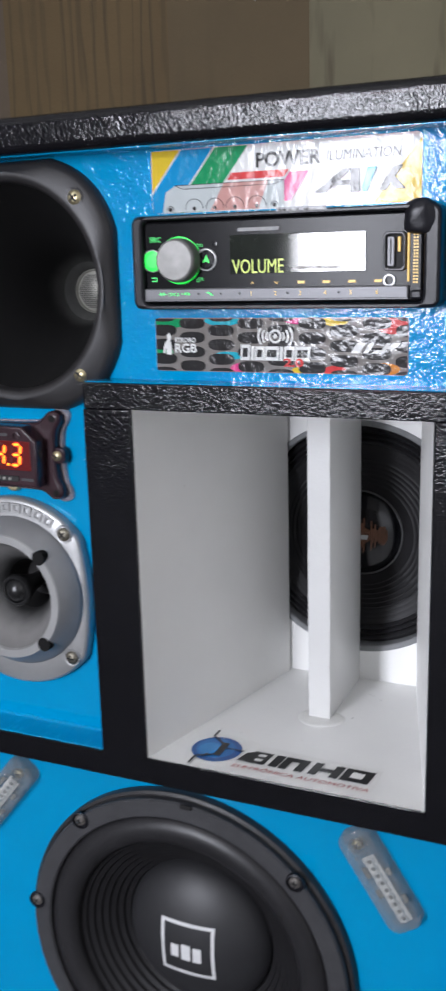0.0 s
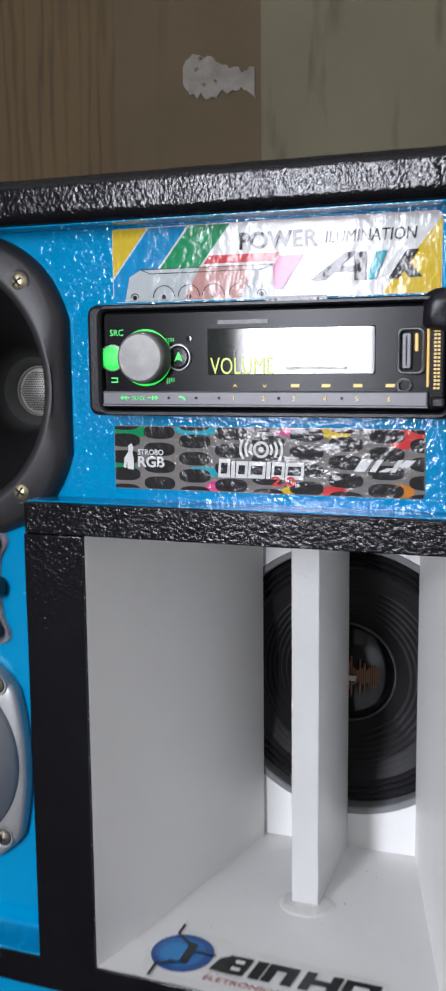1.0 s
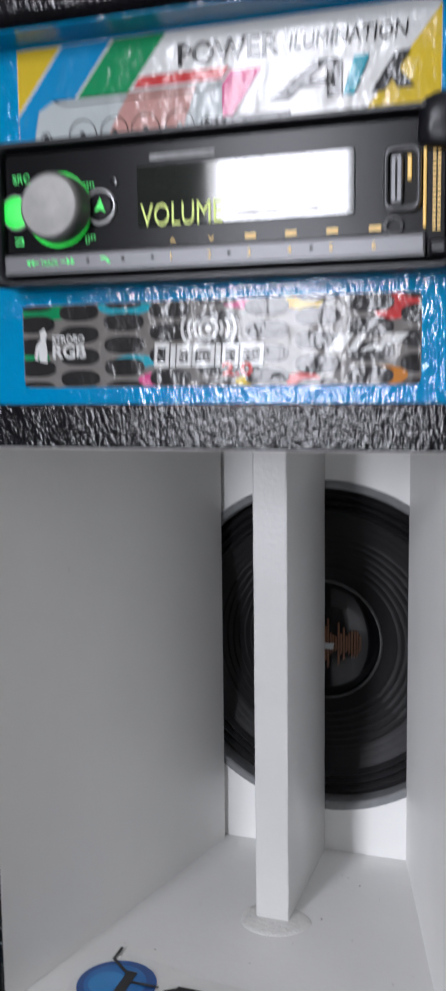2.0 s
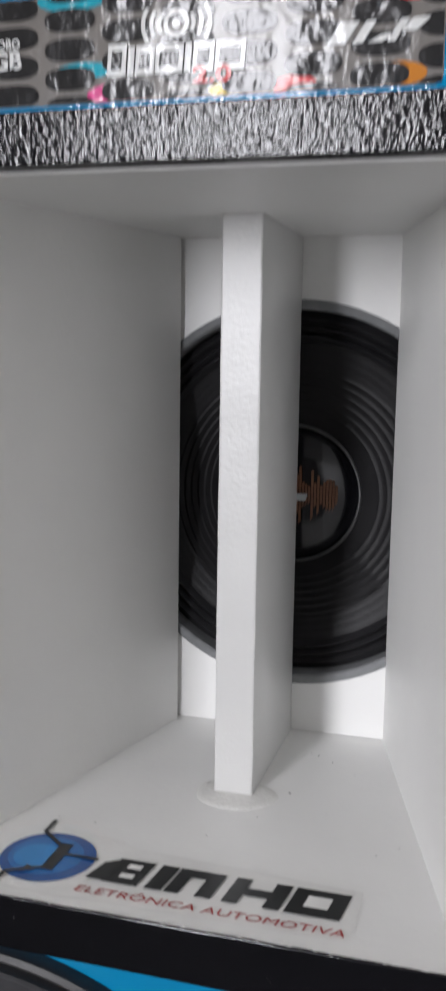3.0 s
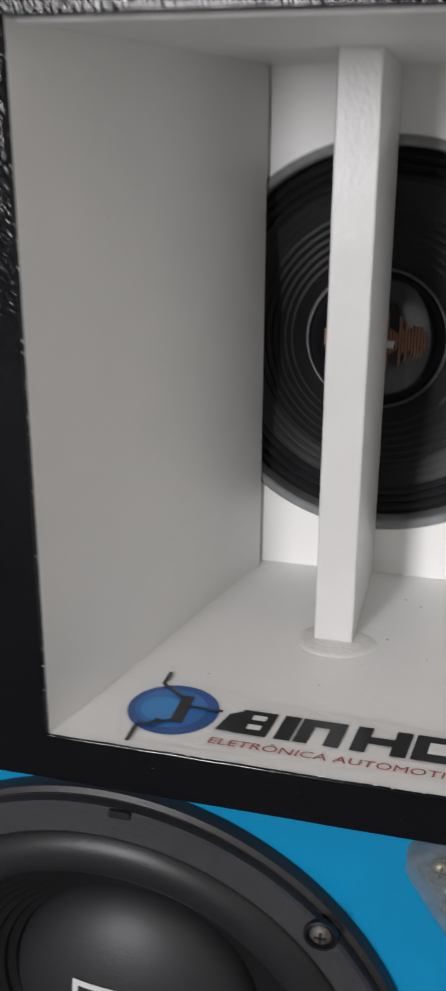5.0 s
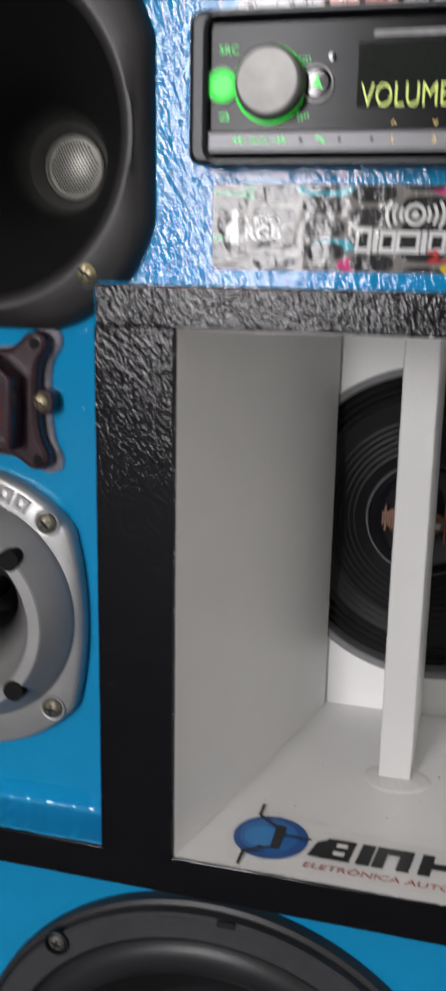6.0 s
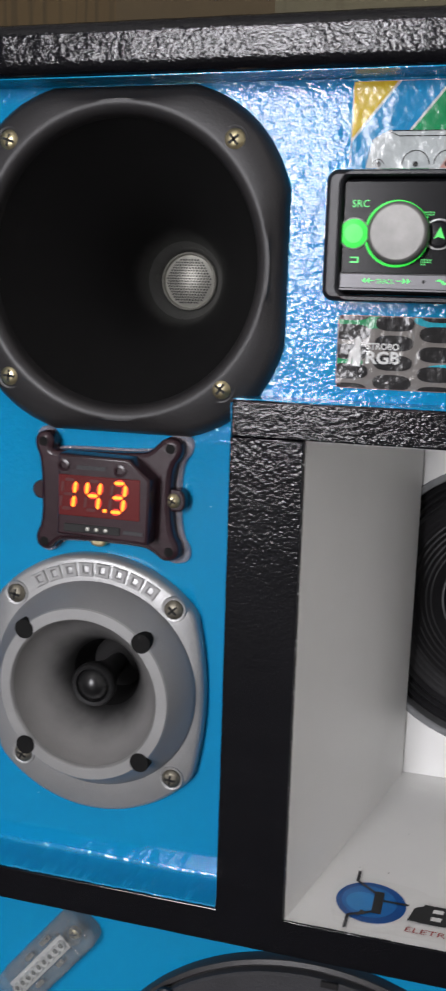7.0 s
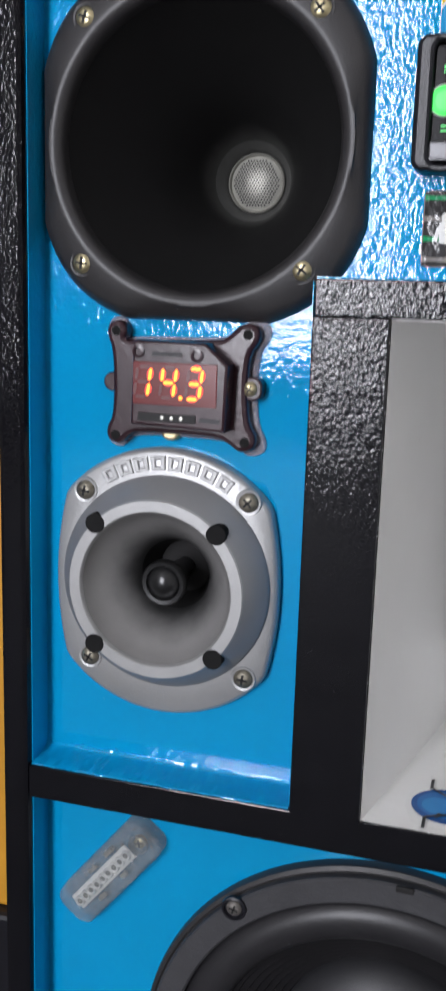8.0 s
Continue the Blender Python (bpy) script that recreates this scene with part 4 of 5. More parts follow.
for u0, on in ((-0.0174, "bc"), (-0.0046, "bcfg"), (0.0082, "abgcd")):
    made = digit(u0, on)
    edge = digit(u0, on, 0.0017, 0.5319)
    edge[False].free()
    part("digit_halo", edge[True], RED_HALO, meter, "red glow round the lit digit")
    part("digit", made[True], RED_GLOW, meter, "glowing red and yellow digit")
    part("digit_segment", made[False], SEG_OFF, meter)
part("decimal_point", flat([circle(VC[0] + 0.0050, VC[1] - 0.0046, 0.0010, 12)], front_of(0.5316)), RED_GLOW, meter)

# ---- woofer in the lower bay ----
woofer = thing("woofer", (SC[0], PX, SC[1] - 0.128), "large black woofer with a square emblem on its dust cap", "loudspeaker")
part("rim", lathe([(0.1295, PX - 0.0003), (0.1295, 0.5500), (0.1288, 0.5478), (0.1268, 0.5466), (0.1258, 0.5474), (0.1245, 0.5474)], *SC, 128), HORN, woofer, "black pressed rim", smooth=True)
part("gasket", lathe([(0.1256, 0.5500), (0.1254, 0.5430), (0.1243, 0.5418), (0.1125, 0.5418), (0.1112, 0.5430), (0.1110, 0.5500)], *SC, 128), RUBBER, woofer, "charcoal gasket ring", smooth=True)
part("surround", lathe([(0.1112, 0.5470)] + [(0.1000 + 0.0112 * math.cos(a), 0.5490 - 0.0085 * math.sin(a)) for a in (math.pi * i / 14 for i in range(15))] + [(0.0885, 0.5510)], *SC, 128), SURROUND, woofer, "black half-roll rubber surround", smooth=True)
prof = [(0.0888, 0.5505)]
for k in range(7):
    r = 0.0872 - k * 0.0044
    y = 0.5520 + (0.0872 - r) * 0.85
    prof += [(r, y), (r - 0.0014, y + 0.0004), (r - 0.0022, y + 0.0026)]
prof += [(0.0560, 0.5810)]
part("cone", lathe(prof, *SC, 96), CONE, woofer, "black ridged cone", smooth=True)
wcap = part("dust_cap", lathe([(0.0590, 0.5800)] + [(0.0586 * math.cos(a), 0.5790 - 0.0270 * math.sin(a)) for a in (math.pi / 2 * i / 12 for i in range(12))] + [(0, 0.5520)], *SC, 80), CAP, woofer, "dark grey domed dust cap", smooth=True)
part("basket", lathe([(0.1195, 0.5560), (0.105, 0.60), (0.075, 0.66), (0.06, 0.69), (0, 0.69)], *SC, 48), SATIN_BLACK, woofer, smooth=True)


def on_cap(lift):
    def place(u, v):
        r2 = min(1.0, (u * u + v * v) / 0.0586 ** 2)
        return (SC[0] + u, 0.5790 - 0.0270 * math.sqrt(1 - r2) - lift, SC[1] + v)
    return place


def strip_loop(h, n=10):
    pts = []
    for (a, b) in (((-h, -h), (h, -h)), ((h, -h), (h, h)), ((h, h), (-h, h)), ((-h, h), (-h, -h))):
        pts += [(a[0] + (b[0] - a[0]) * i / n, a[1] + (b[1] - a[1]) * i / n) for i in range(n)]
    return pts


EMBLEM = material("white_emblem_print", (0.62, 0.62, 0.62), 0.4, vary=0.1, scale=100)
part("emblem_frame", band(strip_loop(0.0215), strip_loop(0.0188), on_cap(0.0006)), EMBLEM, wcap, "white square emblem outline")
marks = bmesh.new()
for u0, u1, v0, v1 in ((-0.0130, -0.0065, -0.0075, 0.0030), (-0.0045, 0.0030, -0.0085, 0.0045), (0.0048, 0.0115, -0.0085, 0.0035)):
    flat([[(u0, v0), (u1, v0), (u1, v1), (u0, v1)]], on_cap(0.0011), marks)
part("emblem_blocks", marks, EMBLEM, wcap, "plain white blocks inside the emblem")
for k, a in enumerate((44, 129.5, 172, 2, 270, 215, 316)):
    x, z = SC[0] + 0.1228 * math.cos(radians(a)), SC[1] + 0.1228 * math.sin(radians(a))
    part("screw_well", lathe([(0.0068, 0.5422), (0.0066, 0.5404), (0.0054, 0.5400), (0.0050, 0.5416), (0, 0.5416)], x, z, 24), SATIN_BLACK, woofer, smooth=True)
    screw(woofer, x, 0.5412, z, 0.0042, DULL, 0.3 * k)
# Black raised box stands in for the shade of a notch in the rim.
for a in (86,):
    x, z = SC[0] + 0.1240 * math.cos(radians(a)), SC[1] + 0.1240 * math.sin(radians(a))
    part("rim_notch_shade", box(x - 0.0045, x + 0.0045, 0.5408, 0.5430, z - 0.0016, z + 0.0016, 0.0006), THROAT, woofer)

# ---- clear strobe light blocks beside the woofer ----
def strobe_light():
    ob = thing("strobe_light", (0, 0, 0), "clear resin strobe light block with a row of white diodes", "strobe light", "strobe lights beside the woofer")
    part("resin_block", sheet([rounded(-0.0125, 0.0125, -0.0370, 0.0370, 0.0075, 6)], -0.0105, -0.0003, 0.0028, 3), RESIN, ob, "clear cast resin", smooth=True)
    board = part("diode_strip", box(-0.0048, 0.0046, -0.0052, -0.0040, -0.0325, 0.0165, 0.0006), LED_BOARD, ob, "white diode strip")
    for i in range(9):
        v = -0.0292 + i * 0.0053
        part("diode", lathe([(0.0030, -0.0050), (0.0029, -0.0068), (0.0025, -0.0074), (0.0019, -0.0070), (0.0013, -0.0060), (0, -0.0058)], 0, v, 18), LED_BOARD, board, smooth=True)
        part("diode_chip", lathe([(0.0018, -0.0058), (0.0015, -0.0067), (0, -0.0069)], 0, v, 12), LED_CHIP, board)
    for u, v, w in ((-0.0075, -0.010, 0.006), (-0.0078, 0.006, 0.008), (0.0070, 0.002, 0.005), (0.0072, -0.018, 0.006)):
        part("component", box(u - 0.0014, u + 0.0014, -0.0050, -0.0031, v - w / 2, v + w / 2, 0.0005, 1), STEEL, ob)
    # Tiny spheres added to imitate glints in the resin.
    glints = bmesh.new()
    for u, v, s in ((-0.0060, 0.0190, 0.0012), (0.0030, 0.0200, 0.0009), (-0.0085, 0.0120, 0.0007), (0.0070, 0.0120, 0.0008), (0.0085, -0.0050, 0.0007), (-0.0080, -0.0120, 0.0008), (0.0060, 0.0310, 0.0007), (-0.0070, 0.0310, 0.0008), (0.0080, -0.0230, 0.0007)):
        bmesh.ops.create_icosphere(glints, subdivisions=2, radius=s, matrix=Matrix.Translation((u, -0.0085, v)))
    part("glint_bead", glints, RESIN, ob, "small beads added in the resin as glints", smooth=True, kind="stuff")
    part("screw_tube", lathe([(0.0058, -0.0104), (0.0055, -0.0113), (0.0046, -0.0113), (0.0043, -0.0075)], 0, 0.0275, 24), RESIN, ob, smooth=True)
    screw(ob, 0, -0.0085, 0.0275, 0.0035, BRASS, 0.7)
    return ob


strobe = strobe_light()
strobe.matrix_basis = Matrix.Translation((-0.4312, PX, 0.8008)) @ Matrix.Rotation(radians(39), 4, "Y")
copy_thing(strobe, Matrix.Translation((-0.1362, PX, 0.8010)) @ Matrix.Rotation(radians(-33), 4, "Y"))

# ---- car radio ----
radio = thing("car_radio", (-0.202, PX, 1.166), "black car radio with an aluminium knob and lit keys", "car radio")
part("trim_ring", collar(rounded(-0.2925, -0.1050, 1.1658, 1.2208, 0.005), rounded(-0.2850, -0.1145, 1.1685, 1.2180, 0.004), 0.5365, PX - 0.0003, 0.0020), SATIN_BLACK, radio, "satin black trim ring", smooth=True)
face = part("face_plate", sheet([rounded(-0.2870, -0.1150, 1.1690, 1.2176, 0.0035)], 0.5405, 0.5520, 0.0016, 3), FACE_BLACK, radio, "black face plate", smooth=True)
RY = 0.5403
part("key_strip", box(-0.2855, -0.1225, 0.5381, 0.5409, 1.1708, 1.1782, 0.0009), GUNMETAL, radio, "grey metallic key strip")
part("strip_edge", box(-0.2855, -0.1225, 0.5378, 0.5387, 1.1704, 1.1716, 0.0003, 1), GUNMETAL, radio)
knob = part("volume_knob", lathe([(0.0128, 0.5405), (0.0128, 0.5330), (0.0123, 0.5306), (0.0116, 0.5297), (0.0110, 0.5294), (0.0105, 0.5294), (0, 0.5294)], -0.2605, 1.1945, 56), KNOB, radio, "worn aluminium volume knob", smooth=True)
part("knob_light_ring", lathe([(0.0137, 0.5405), (0.0140, 0.5393), (0.0131, 0.5391), (0.0129, 0.5405)], -0.2617, 1.1945, 56), GREEN_GLOW, radio, "green lit ring round the knob", smooth=True)
part("side_key", lathe([(0.0062, 0.5405), (0.0060, 0.5393), (0.0040, 0.5389), (0, 0.5388)], -0.2800, 1.1945, 32), GREEN_GLOW, radio, "round green lit key", smooth=True)
part("round_key", lathe([(0.0056, 0.5405), (0.0054, 0.5391), (0.0046, 0.5389), (0, 0.5388)], -0.2440, 1.1945, 32), GLOSS_BLACK, radio, smooth=True)
part("key_bezel", lathe([(0.0066, 0.5405), (0.0064, 0.5388), (0.0058, 0.5387), (0.0056, 0.5403)], -0.2440, 1.1945, 36), SILVER, radio, "thin silver bezel", smooth=True)
part("key_arrow", flat([[(-0.2460, 1.1925), (-0.2440, 1.1935), (-0.2415, 1.1925), (-0.2435, 1.1975)]], front_of(0.5385)), GREEN_GLOW, radio)
part("eject_key", lathe([(0.0016, 0.5405), (0.0014, 0.5395), (0, 0.5394)], -0.2385, 1.2035, 16), GLOSS_BLACK, radio, smooth=True)
lcd = part("display", box(-0.2290, -0.1470, RY - 0.0004, RY + 0.0008, 1.1860, 1.2080, 0.0003, 1), LCD, radio, "glossy dark display glass")
part("display_text", words("VOLUME", 0.0115, lambda u, v: (-0.2275 + u, RY - 0.0007, 1.1862 + v), width=0.0320), LIME_GLOW, lcd, "lime segment letters VOLUME")
part("display_bar", flat([[(-0.190, 1.1880), (-0.160, 1.1880), (-0.160, 1.1895), (-0.190, 1.1895)]], front_of(RY - 0.0006)), INK_GREY, lcd)
part("maker_bar", flat([[(-0.2240, 1.2100), (-0.1985, 1.2100), (-0.1980, 1.2120), (-0.2235, 1.2120)]], front_of(RY - 0.0003)), MARK, radio, "pale bar in place of the maker's name")
part("key_text", words("SRC", 0.0044, lambda u, v: (-0.2815 + u, RY - 0.0003, 1.2055 + v)), GREEN_DIM, radio, "lit letters SRC")
part("key_text", words("TRACK", 0.0028, lambda u, v: (-0.2690 + u, 0.5377, 1.1736 + v), width=0.0075), GREEN_DIM, radio, "lit letters TRACK")
ret = flat([[(-0.2812, 1.1842), (-0.2780, 1.1842), (-0.2780, 1.1848), (-0.2812, 1.1848)], [(-0.2812, 1.1822), (-0.2775, 1.1822), (-0.2775, 1.1828), (-0.2812, 1.1828)], [(-0.2780, 1.1828), (-0.2774, 1.1828), (-0.2774, 1.1848), (-0.2780, 1.1848)]], front_of(RY - 0.0003))
part("return_mark", ret, GREEN_DIM, radio)
for u, s in ((-0.2745, -1), (-0.2570, 1)):
    tri = bmesh.new()
    for k in (0, 1):
        uu = u + k * 0.0018
        flat([[(uu - s * 0.0008, 1.1736), (uu + s * 0.0008, 1.1748), (uu - s * 0.0008, 1.1760)]], front_of(0.5377), tri)
    part("skip_mark", tri, GREEN_DIM, radio)
for u in (-0.2720, -0.2605):
    part("dash_mark", flat([[(u, 1.1746), (u + 0.0022, 1.1746), (u + 0.0022, 1.1750), (u, 1.1750)]], front_of(0.5377)), GREEN_DIM, radio)
part("phone_mark", flat([[(-0.2440, 1.1752), (-0.2425, 1.1760), (-0.2405, 1.1752), (-0.2395, 1.1738), (-0.2405, 1.1736), (-0.2418, 1.1748)]], front_of(0.5377)), GREEN_DIM, radio)
for i in range(6):
    u = -0.2150 + i * 0.0150
    part("key_number", words(str(i + 1), 0.0034, lambda a, b, u=u: (u + a, 0.5377, 1.1735 + b), align="CENTER"), AMBER_GLOW, radio, "lit key number")
    if i < 2:
        s = 1 if i == 0 else -1
        part("key_mark", band([(u - 0.0012, 1.1806 - s * 0.0006), (u, 1.1806 + s * 0.0010), (u + 0.0012, 1.1806 - s * 0.0006)], [(u - 0.0007, 1.1806 - s * 0.0006), (u, 1.1806 + s * 0.0003), (u + 0.0007, 1.1806 - s * 0.0006)], front_of(RY - 0.0003)), AMBER_GLOW, radio)
    else:
        part("key_mark", flat([[(u - 0.0022, 1.1799), (u + 0.0020, 1.1799), (u + 0.0022, 1.1814), (u - 0.0020, 1.1814)]], front_of(RY - 0.0003)), AMBER_GLOW, radio)
for u in (-0.2490, -0.2345, -0.2225, -0.1925, -0.1620):
    part("strip_dimple", lathe([(0.0007, 0.5378), (0.0005, 0.5379), (0, 0.5379)], u, 1.1748, 10), DARK, radio)
for a in range(10):
    u, v = (-0.2505 + 0.0012 * (a % 4), 1.2035 - 0.0010 * (a // 4))
    for dv in (0.0, -0.0195):
        part("dot_mark", flat([circle(u, v + dv, 0.00035, 6)], front_of(RY - 0.0003)), GREEN_DIM, radio)
part("socket_frame", collar(rounded(-0.1368, -0.1242, 1.1856, 1.2068, 0.0030), rounded(-0.1353, -0.1257, 1.1872, 1.2052, 0.0020), 0.5372, 0.5408, 0.0007), GUNMETAL, radio, "grey frame round the socket", smooth=True)
part("socket_recess", box(-0.1352, -0.1258, 0.5400, 0.5409, 1.1873, 1.2051), DARK, radio)
usb = part("usb_cover", sheet([rounded(-0.1347, -0.1303, 1.1880, 1.2044, 0.0012)], 0.5378, 0.5398, 0.0006), GUNMETAL, radio, "grey hinged socket cover")
part("cover_rib", box(-0.1328, -0.1322, 0.5374, 0.5379, 1.1895, 1.2030), DARK, usb)
part("socket_light", box(-0.1289, -0.1275, 0.5388, 0.5399, 1.1960, 1.2040, 0.0003, 1), AMBER_GLOW, radio, "amber lit mark in the socket")
part("light_strip", box(-0.1236, -0.1226, 0.5390, 0.5406, 1.1800, 1.2060, 0.0003, 1), AMBER_GLOW, radio, "thin amber lit line beside the socket")
part("aux_socket", lathe([(0.0036, 0.5403), (0.0034, 0.5387), (0.0024, 0.5387), (0.0022, 0.5415), (0, 0.5415)], -0.1335, 1.1808, 28), GLOSS_BLACK, radio, smooth=True)
dots = bmesh.new()
for i in range(2):
    for j in range(19):
        flat([[(-0.1205 + i * 0.0016, 1.1790 + j * 0.0017), (-0.1194 + i * 0.0016, 1.1790 + j * 0.0017), (-0.1194 + i * 0.0016, 1.1800 + j * 0.0017), (-0.1205 + i * 0.0016, 1.1800 + j * 0.0017)]], front_of(RY - 0.0004), dots)
part("dot_grille", dots, AMBER_GLOW, radio, "column of amber dots", kind="stuff")
part("notch_key", box(-0.1215, -0.1150, 0.5375, 0.5407, 1.1705, 1.1755, 0.0012), SATIN_BLACK, radio)
part("foil_label", flat([[(-0.1985, 1.2190), (-0.1690, 1.2188), (-0.1690, 1.2222), (-0.1985, 1.2222)]], front_of(0.5371)), GUNMETAL, radio, "small grey foil label")
for u0, u1 in ((-0.1970, -0.1850), (-0.1825, -0.1705)):
    part("label_bar", flat([[(u0, 1.2198), (u1, 1.2197), (u1, 1.2212), (u0, 1.2212)]], front_of(0.5368)), INK_BLACK, radio)

lump = bmesh.new()
bmesh.ops.create_icosphere(lump, subdivisions=4, radius=1.0)
for v in lump.verts:
    k = 1 + 0.14 * noise.noise(v.co * 1.3 + Vector((3.1, 0.4, 1.2))) + 0.04 * noise.noise(v.co * 4.0)
    square = [math.copysign(abs(c) ** 0.75, c) for c in v.co]
    v.co = Vector((-0.1165 + 0.0092 * k * square[0], 0.5395 + 0.0050 * k * square[1], 1.2140 + 0.0092 * k * square[2]))
part("sealant_lump", lump, SATIN_BLACK, radio, "lump of black sealant on the corner of the trim", smooth=True)
part("key_rim", lathe([(0.0068, 0.5405), (0.0066, 0.5391), (0.0062, 0.5390), (0.0061, 0.5403)], -0.2800, 1.1945, 36), SILVER, radio, "thin pale bezel", smooth=True)

# ---- printed decal above the radio ----
banner = thing("printed_decal", (-0.2025, PX, 1.2225), "glossy striped vinyl decal stuck above the radio", "decal")
BU0, BU1, BV0, BV1 = -0.2855, -0.1195, 1.2225, 1.2592
part("backing", sheet([rounded(BU0, BU1, BV0, BV1, 0.003)], PX - 0.0004, PX - 0.0001), INK_WHITE, banner, "silvery white crinkled vinyl")


def stripe(u0, u1, mat, name, label="", right=False):
    sl = 0.81 * (BV1 - BV0)
    loop = clip_to([(BU0 + u0 - sl, BV0), (BU0 + u1 - sl, BV0), (BU0 + u1, BV1), (BU0 + u0, BV1)], BU0 + 0.0003, BU1 - 0.0003, BV0 + 0.0003, BV1 - 0.0003)
    part(name, flat([loop], front_of(PX - 0.0006)), mat, banner, label)


stripe(-0.03, 0.0195, INK_YELLOW, "stripe", "yellow corner")
stripe(0.0208, 0.0415, INK_BLUE, "stripe", "blue stripe")
stripe(0.0428, 0.0640, INK_GREEN, "stripe", "green stripe")
stripe(0.1680, 0.2100, INK_YELLOW, "stripe", "yellow corner")
slant = lambda u0, u1, v0, v1, k=0.7: [(BU0 + u0, BV0 + v0), (BU0 + u1, BV0 + v0), (BU0 + u1 + k * (v1 - v0), BV0 + v1), (BU0 + u0 + k * (v1 - v0), BV0 + v1)]
part("slanted_bar", flat([slant(0.050, 0.086, 0.0175, 0.0215)], front_of(PX - 0.0008)), INK_RED, banner, "red slanted bar")
part("slanted_bar", flat([slant(0.078, 0.090, 0.004, 0.020)], front_of(PX - 0.0009)), INK_PINK, banner, "pink slanted bar")
mark = [[(-0.1815, 1.2300), (-0.1740, 1.2300), (-0.1590, 1.2425), (-0.1640, 1.2425)], [(-0.1710, 1.2335), (-0.1600, 1.2335), (-0.1600, 1.2362), (-0.1680, 1.2362)], [(-0.1598, 1.2295), (-0.1545, 1.2295), (-0.1545, 1.2424), (-0.1598, 1.2424)],
        [(-0.1540, 1.2295), (-0.1500, 1.2295), (-0.1445, 1.2424), (-0.1500, 1.2424)], [(-0.1440, 1.2295), (-0.1395, 1.2295), (-0.1300, 1.2424), (-0.1355, 1.2424)], [(-0.1385, 1.2360), (-0.1355, 1.2380), (-0.1285, 1.2300), (-0.1345, 1.2300)]]
for k, loop in enumerate(mark):
    part("block", flat([loop], front_of(PX - 0.0012 - 0.00005 * k)), INK_CYAN if k == 3 else INK_BLACK, banner, "slanted block in place of a maker's letter")
part("headline", words("POWER", 0.0112, lambda u, v: (-0.2175 + u, PX - 0.0009, 1.2462 + v), width=0.0395, bold=0.02), INK_BLACK, banner, "black word POWER")
part("headline", words("ILUMINATION", 0.0080, lambda u, v: (-0.1745 + u, PX - 0.0009, 1.2472 + v), shear=0.15, width=0.0430), INK_BLACK, banner, "black word ILUMINATION")
pic = part("amplifier_picture", flat([[(BU0 + 0.0070, BV0 + 0.0005), (BU0 + 0.0860, BV0 + 0.0005), (BU0 + 0.0860, BV0 + 0.0160), (BU0 + 0.0160, BV0 + 0.0160), (BU0 + 0.0095, BV0 + 0.0125)]], front_of(PX - 0.0010)), INK_PALE, banner, "pale line drawing of an amplifier")
tint = flat([[(BU0 + 0.0390, BV0 + 0.0006), (BU0 + 0.0700, BV0 + 0.0006), (BU0 + 0.0760, BV0 + 0.0159), (BU0 + 0.0480, BV0 + 0.0159)]], front_of(PX - 0.0011))
part("tint", tint, INK_ROSE, pic)
lines = bmesh.new()
for u in (0.0125, 0.0285, 0.0420, 0.0550, 0.0690, 0.0800):
    rr = 0.0060 if 0.02 < u < 0.07 else 0.0024
    half = [(BU0 + u + rr * math.cos(a), BV0 + 0.0020 + rr * math.sin(a)) for a in (math.pi * i / 14 for i in range(15))]
    inner = [(BU0 + u + (rr - 0.0004) * math.cos(a), BV0 + 0.0020 + (rr - 0.0004) * math.sin(a)) for a in (math.pi * i / 14 for i in range(15))]
    for i in range(14):
        flat([[half[i], half[i + 1], inner[i + 1], inner[i]]], front_of(PX - 0.0013), lines)
    flat([circle(BU0 + u, BV0 + 0.0022, 0.0012, 10)], front_of(PX - 0.0013), lines)
for a, b in (((0.0160, 0.0160), (0.0860, 0.0160)), ((0.0210, 0.0138), (0.0800, 0.0138)), ((0.0160, 0.0160), (0.0210, 0.0138)), ((0.0800, 0.0138), (0.0860, 0.0160)), ((0.0070, 0.0020), (0.0095, 0.0125))):
    flat([[(BU0 + a[0], BV0 + a[1] - 0.0002), (BU0 + b[0], BV0 + b[1] - 0.0002), (BU0 + b[0], BV0 + b[1] + 0.0002), (BU0 + a[0], BV0 + a[1] + 0.0002)]], front_of(PX - 0.0013), lines)
part("outline", lines, INK_BLACK, pic)

# ---- patterned sticker below the radio ----
sticker = thing("patterned_sticker", (-0.2065, PX, 1.1268), "dark honeycomb-patterned vinyl sticker below the radio", "sticker")
SU0, SU1, SV0, SV1 = -0.2870, -0.1255, 1.1268, 1.1598
part("backing", sheet([rounded(SU0, SU1, SV0, SV1, 0.0028)], PX - 0.0004, PX - 0.0001), INK_GREY, sticker, "grey vinyl backing")
spots = {id(INK_GREEN): (INK_GREEN, []), id(INK_CYAN): (INK_CYAN, []), id(INK_PINK): (INK_PINK, []), id(INK_RED): (INK_RED, []), id(INK_YELLOW): (INK_YELLOW, []), id(INK_ORANGE): (INK_ORANGE, [])}
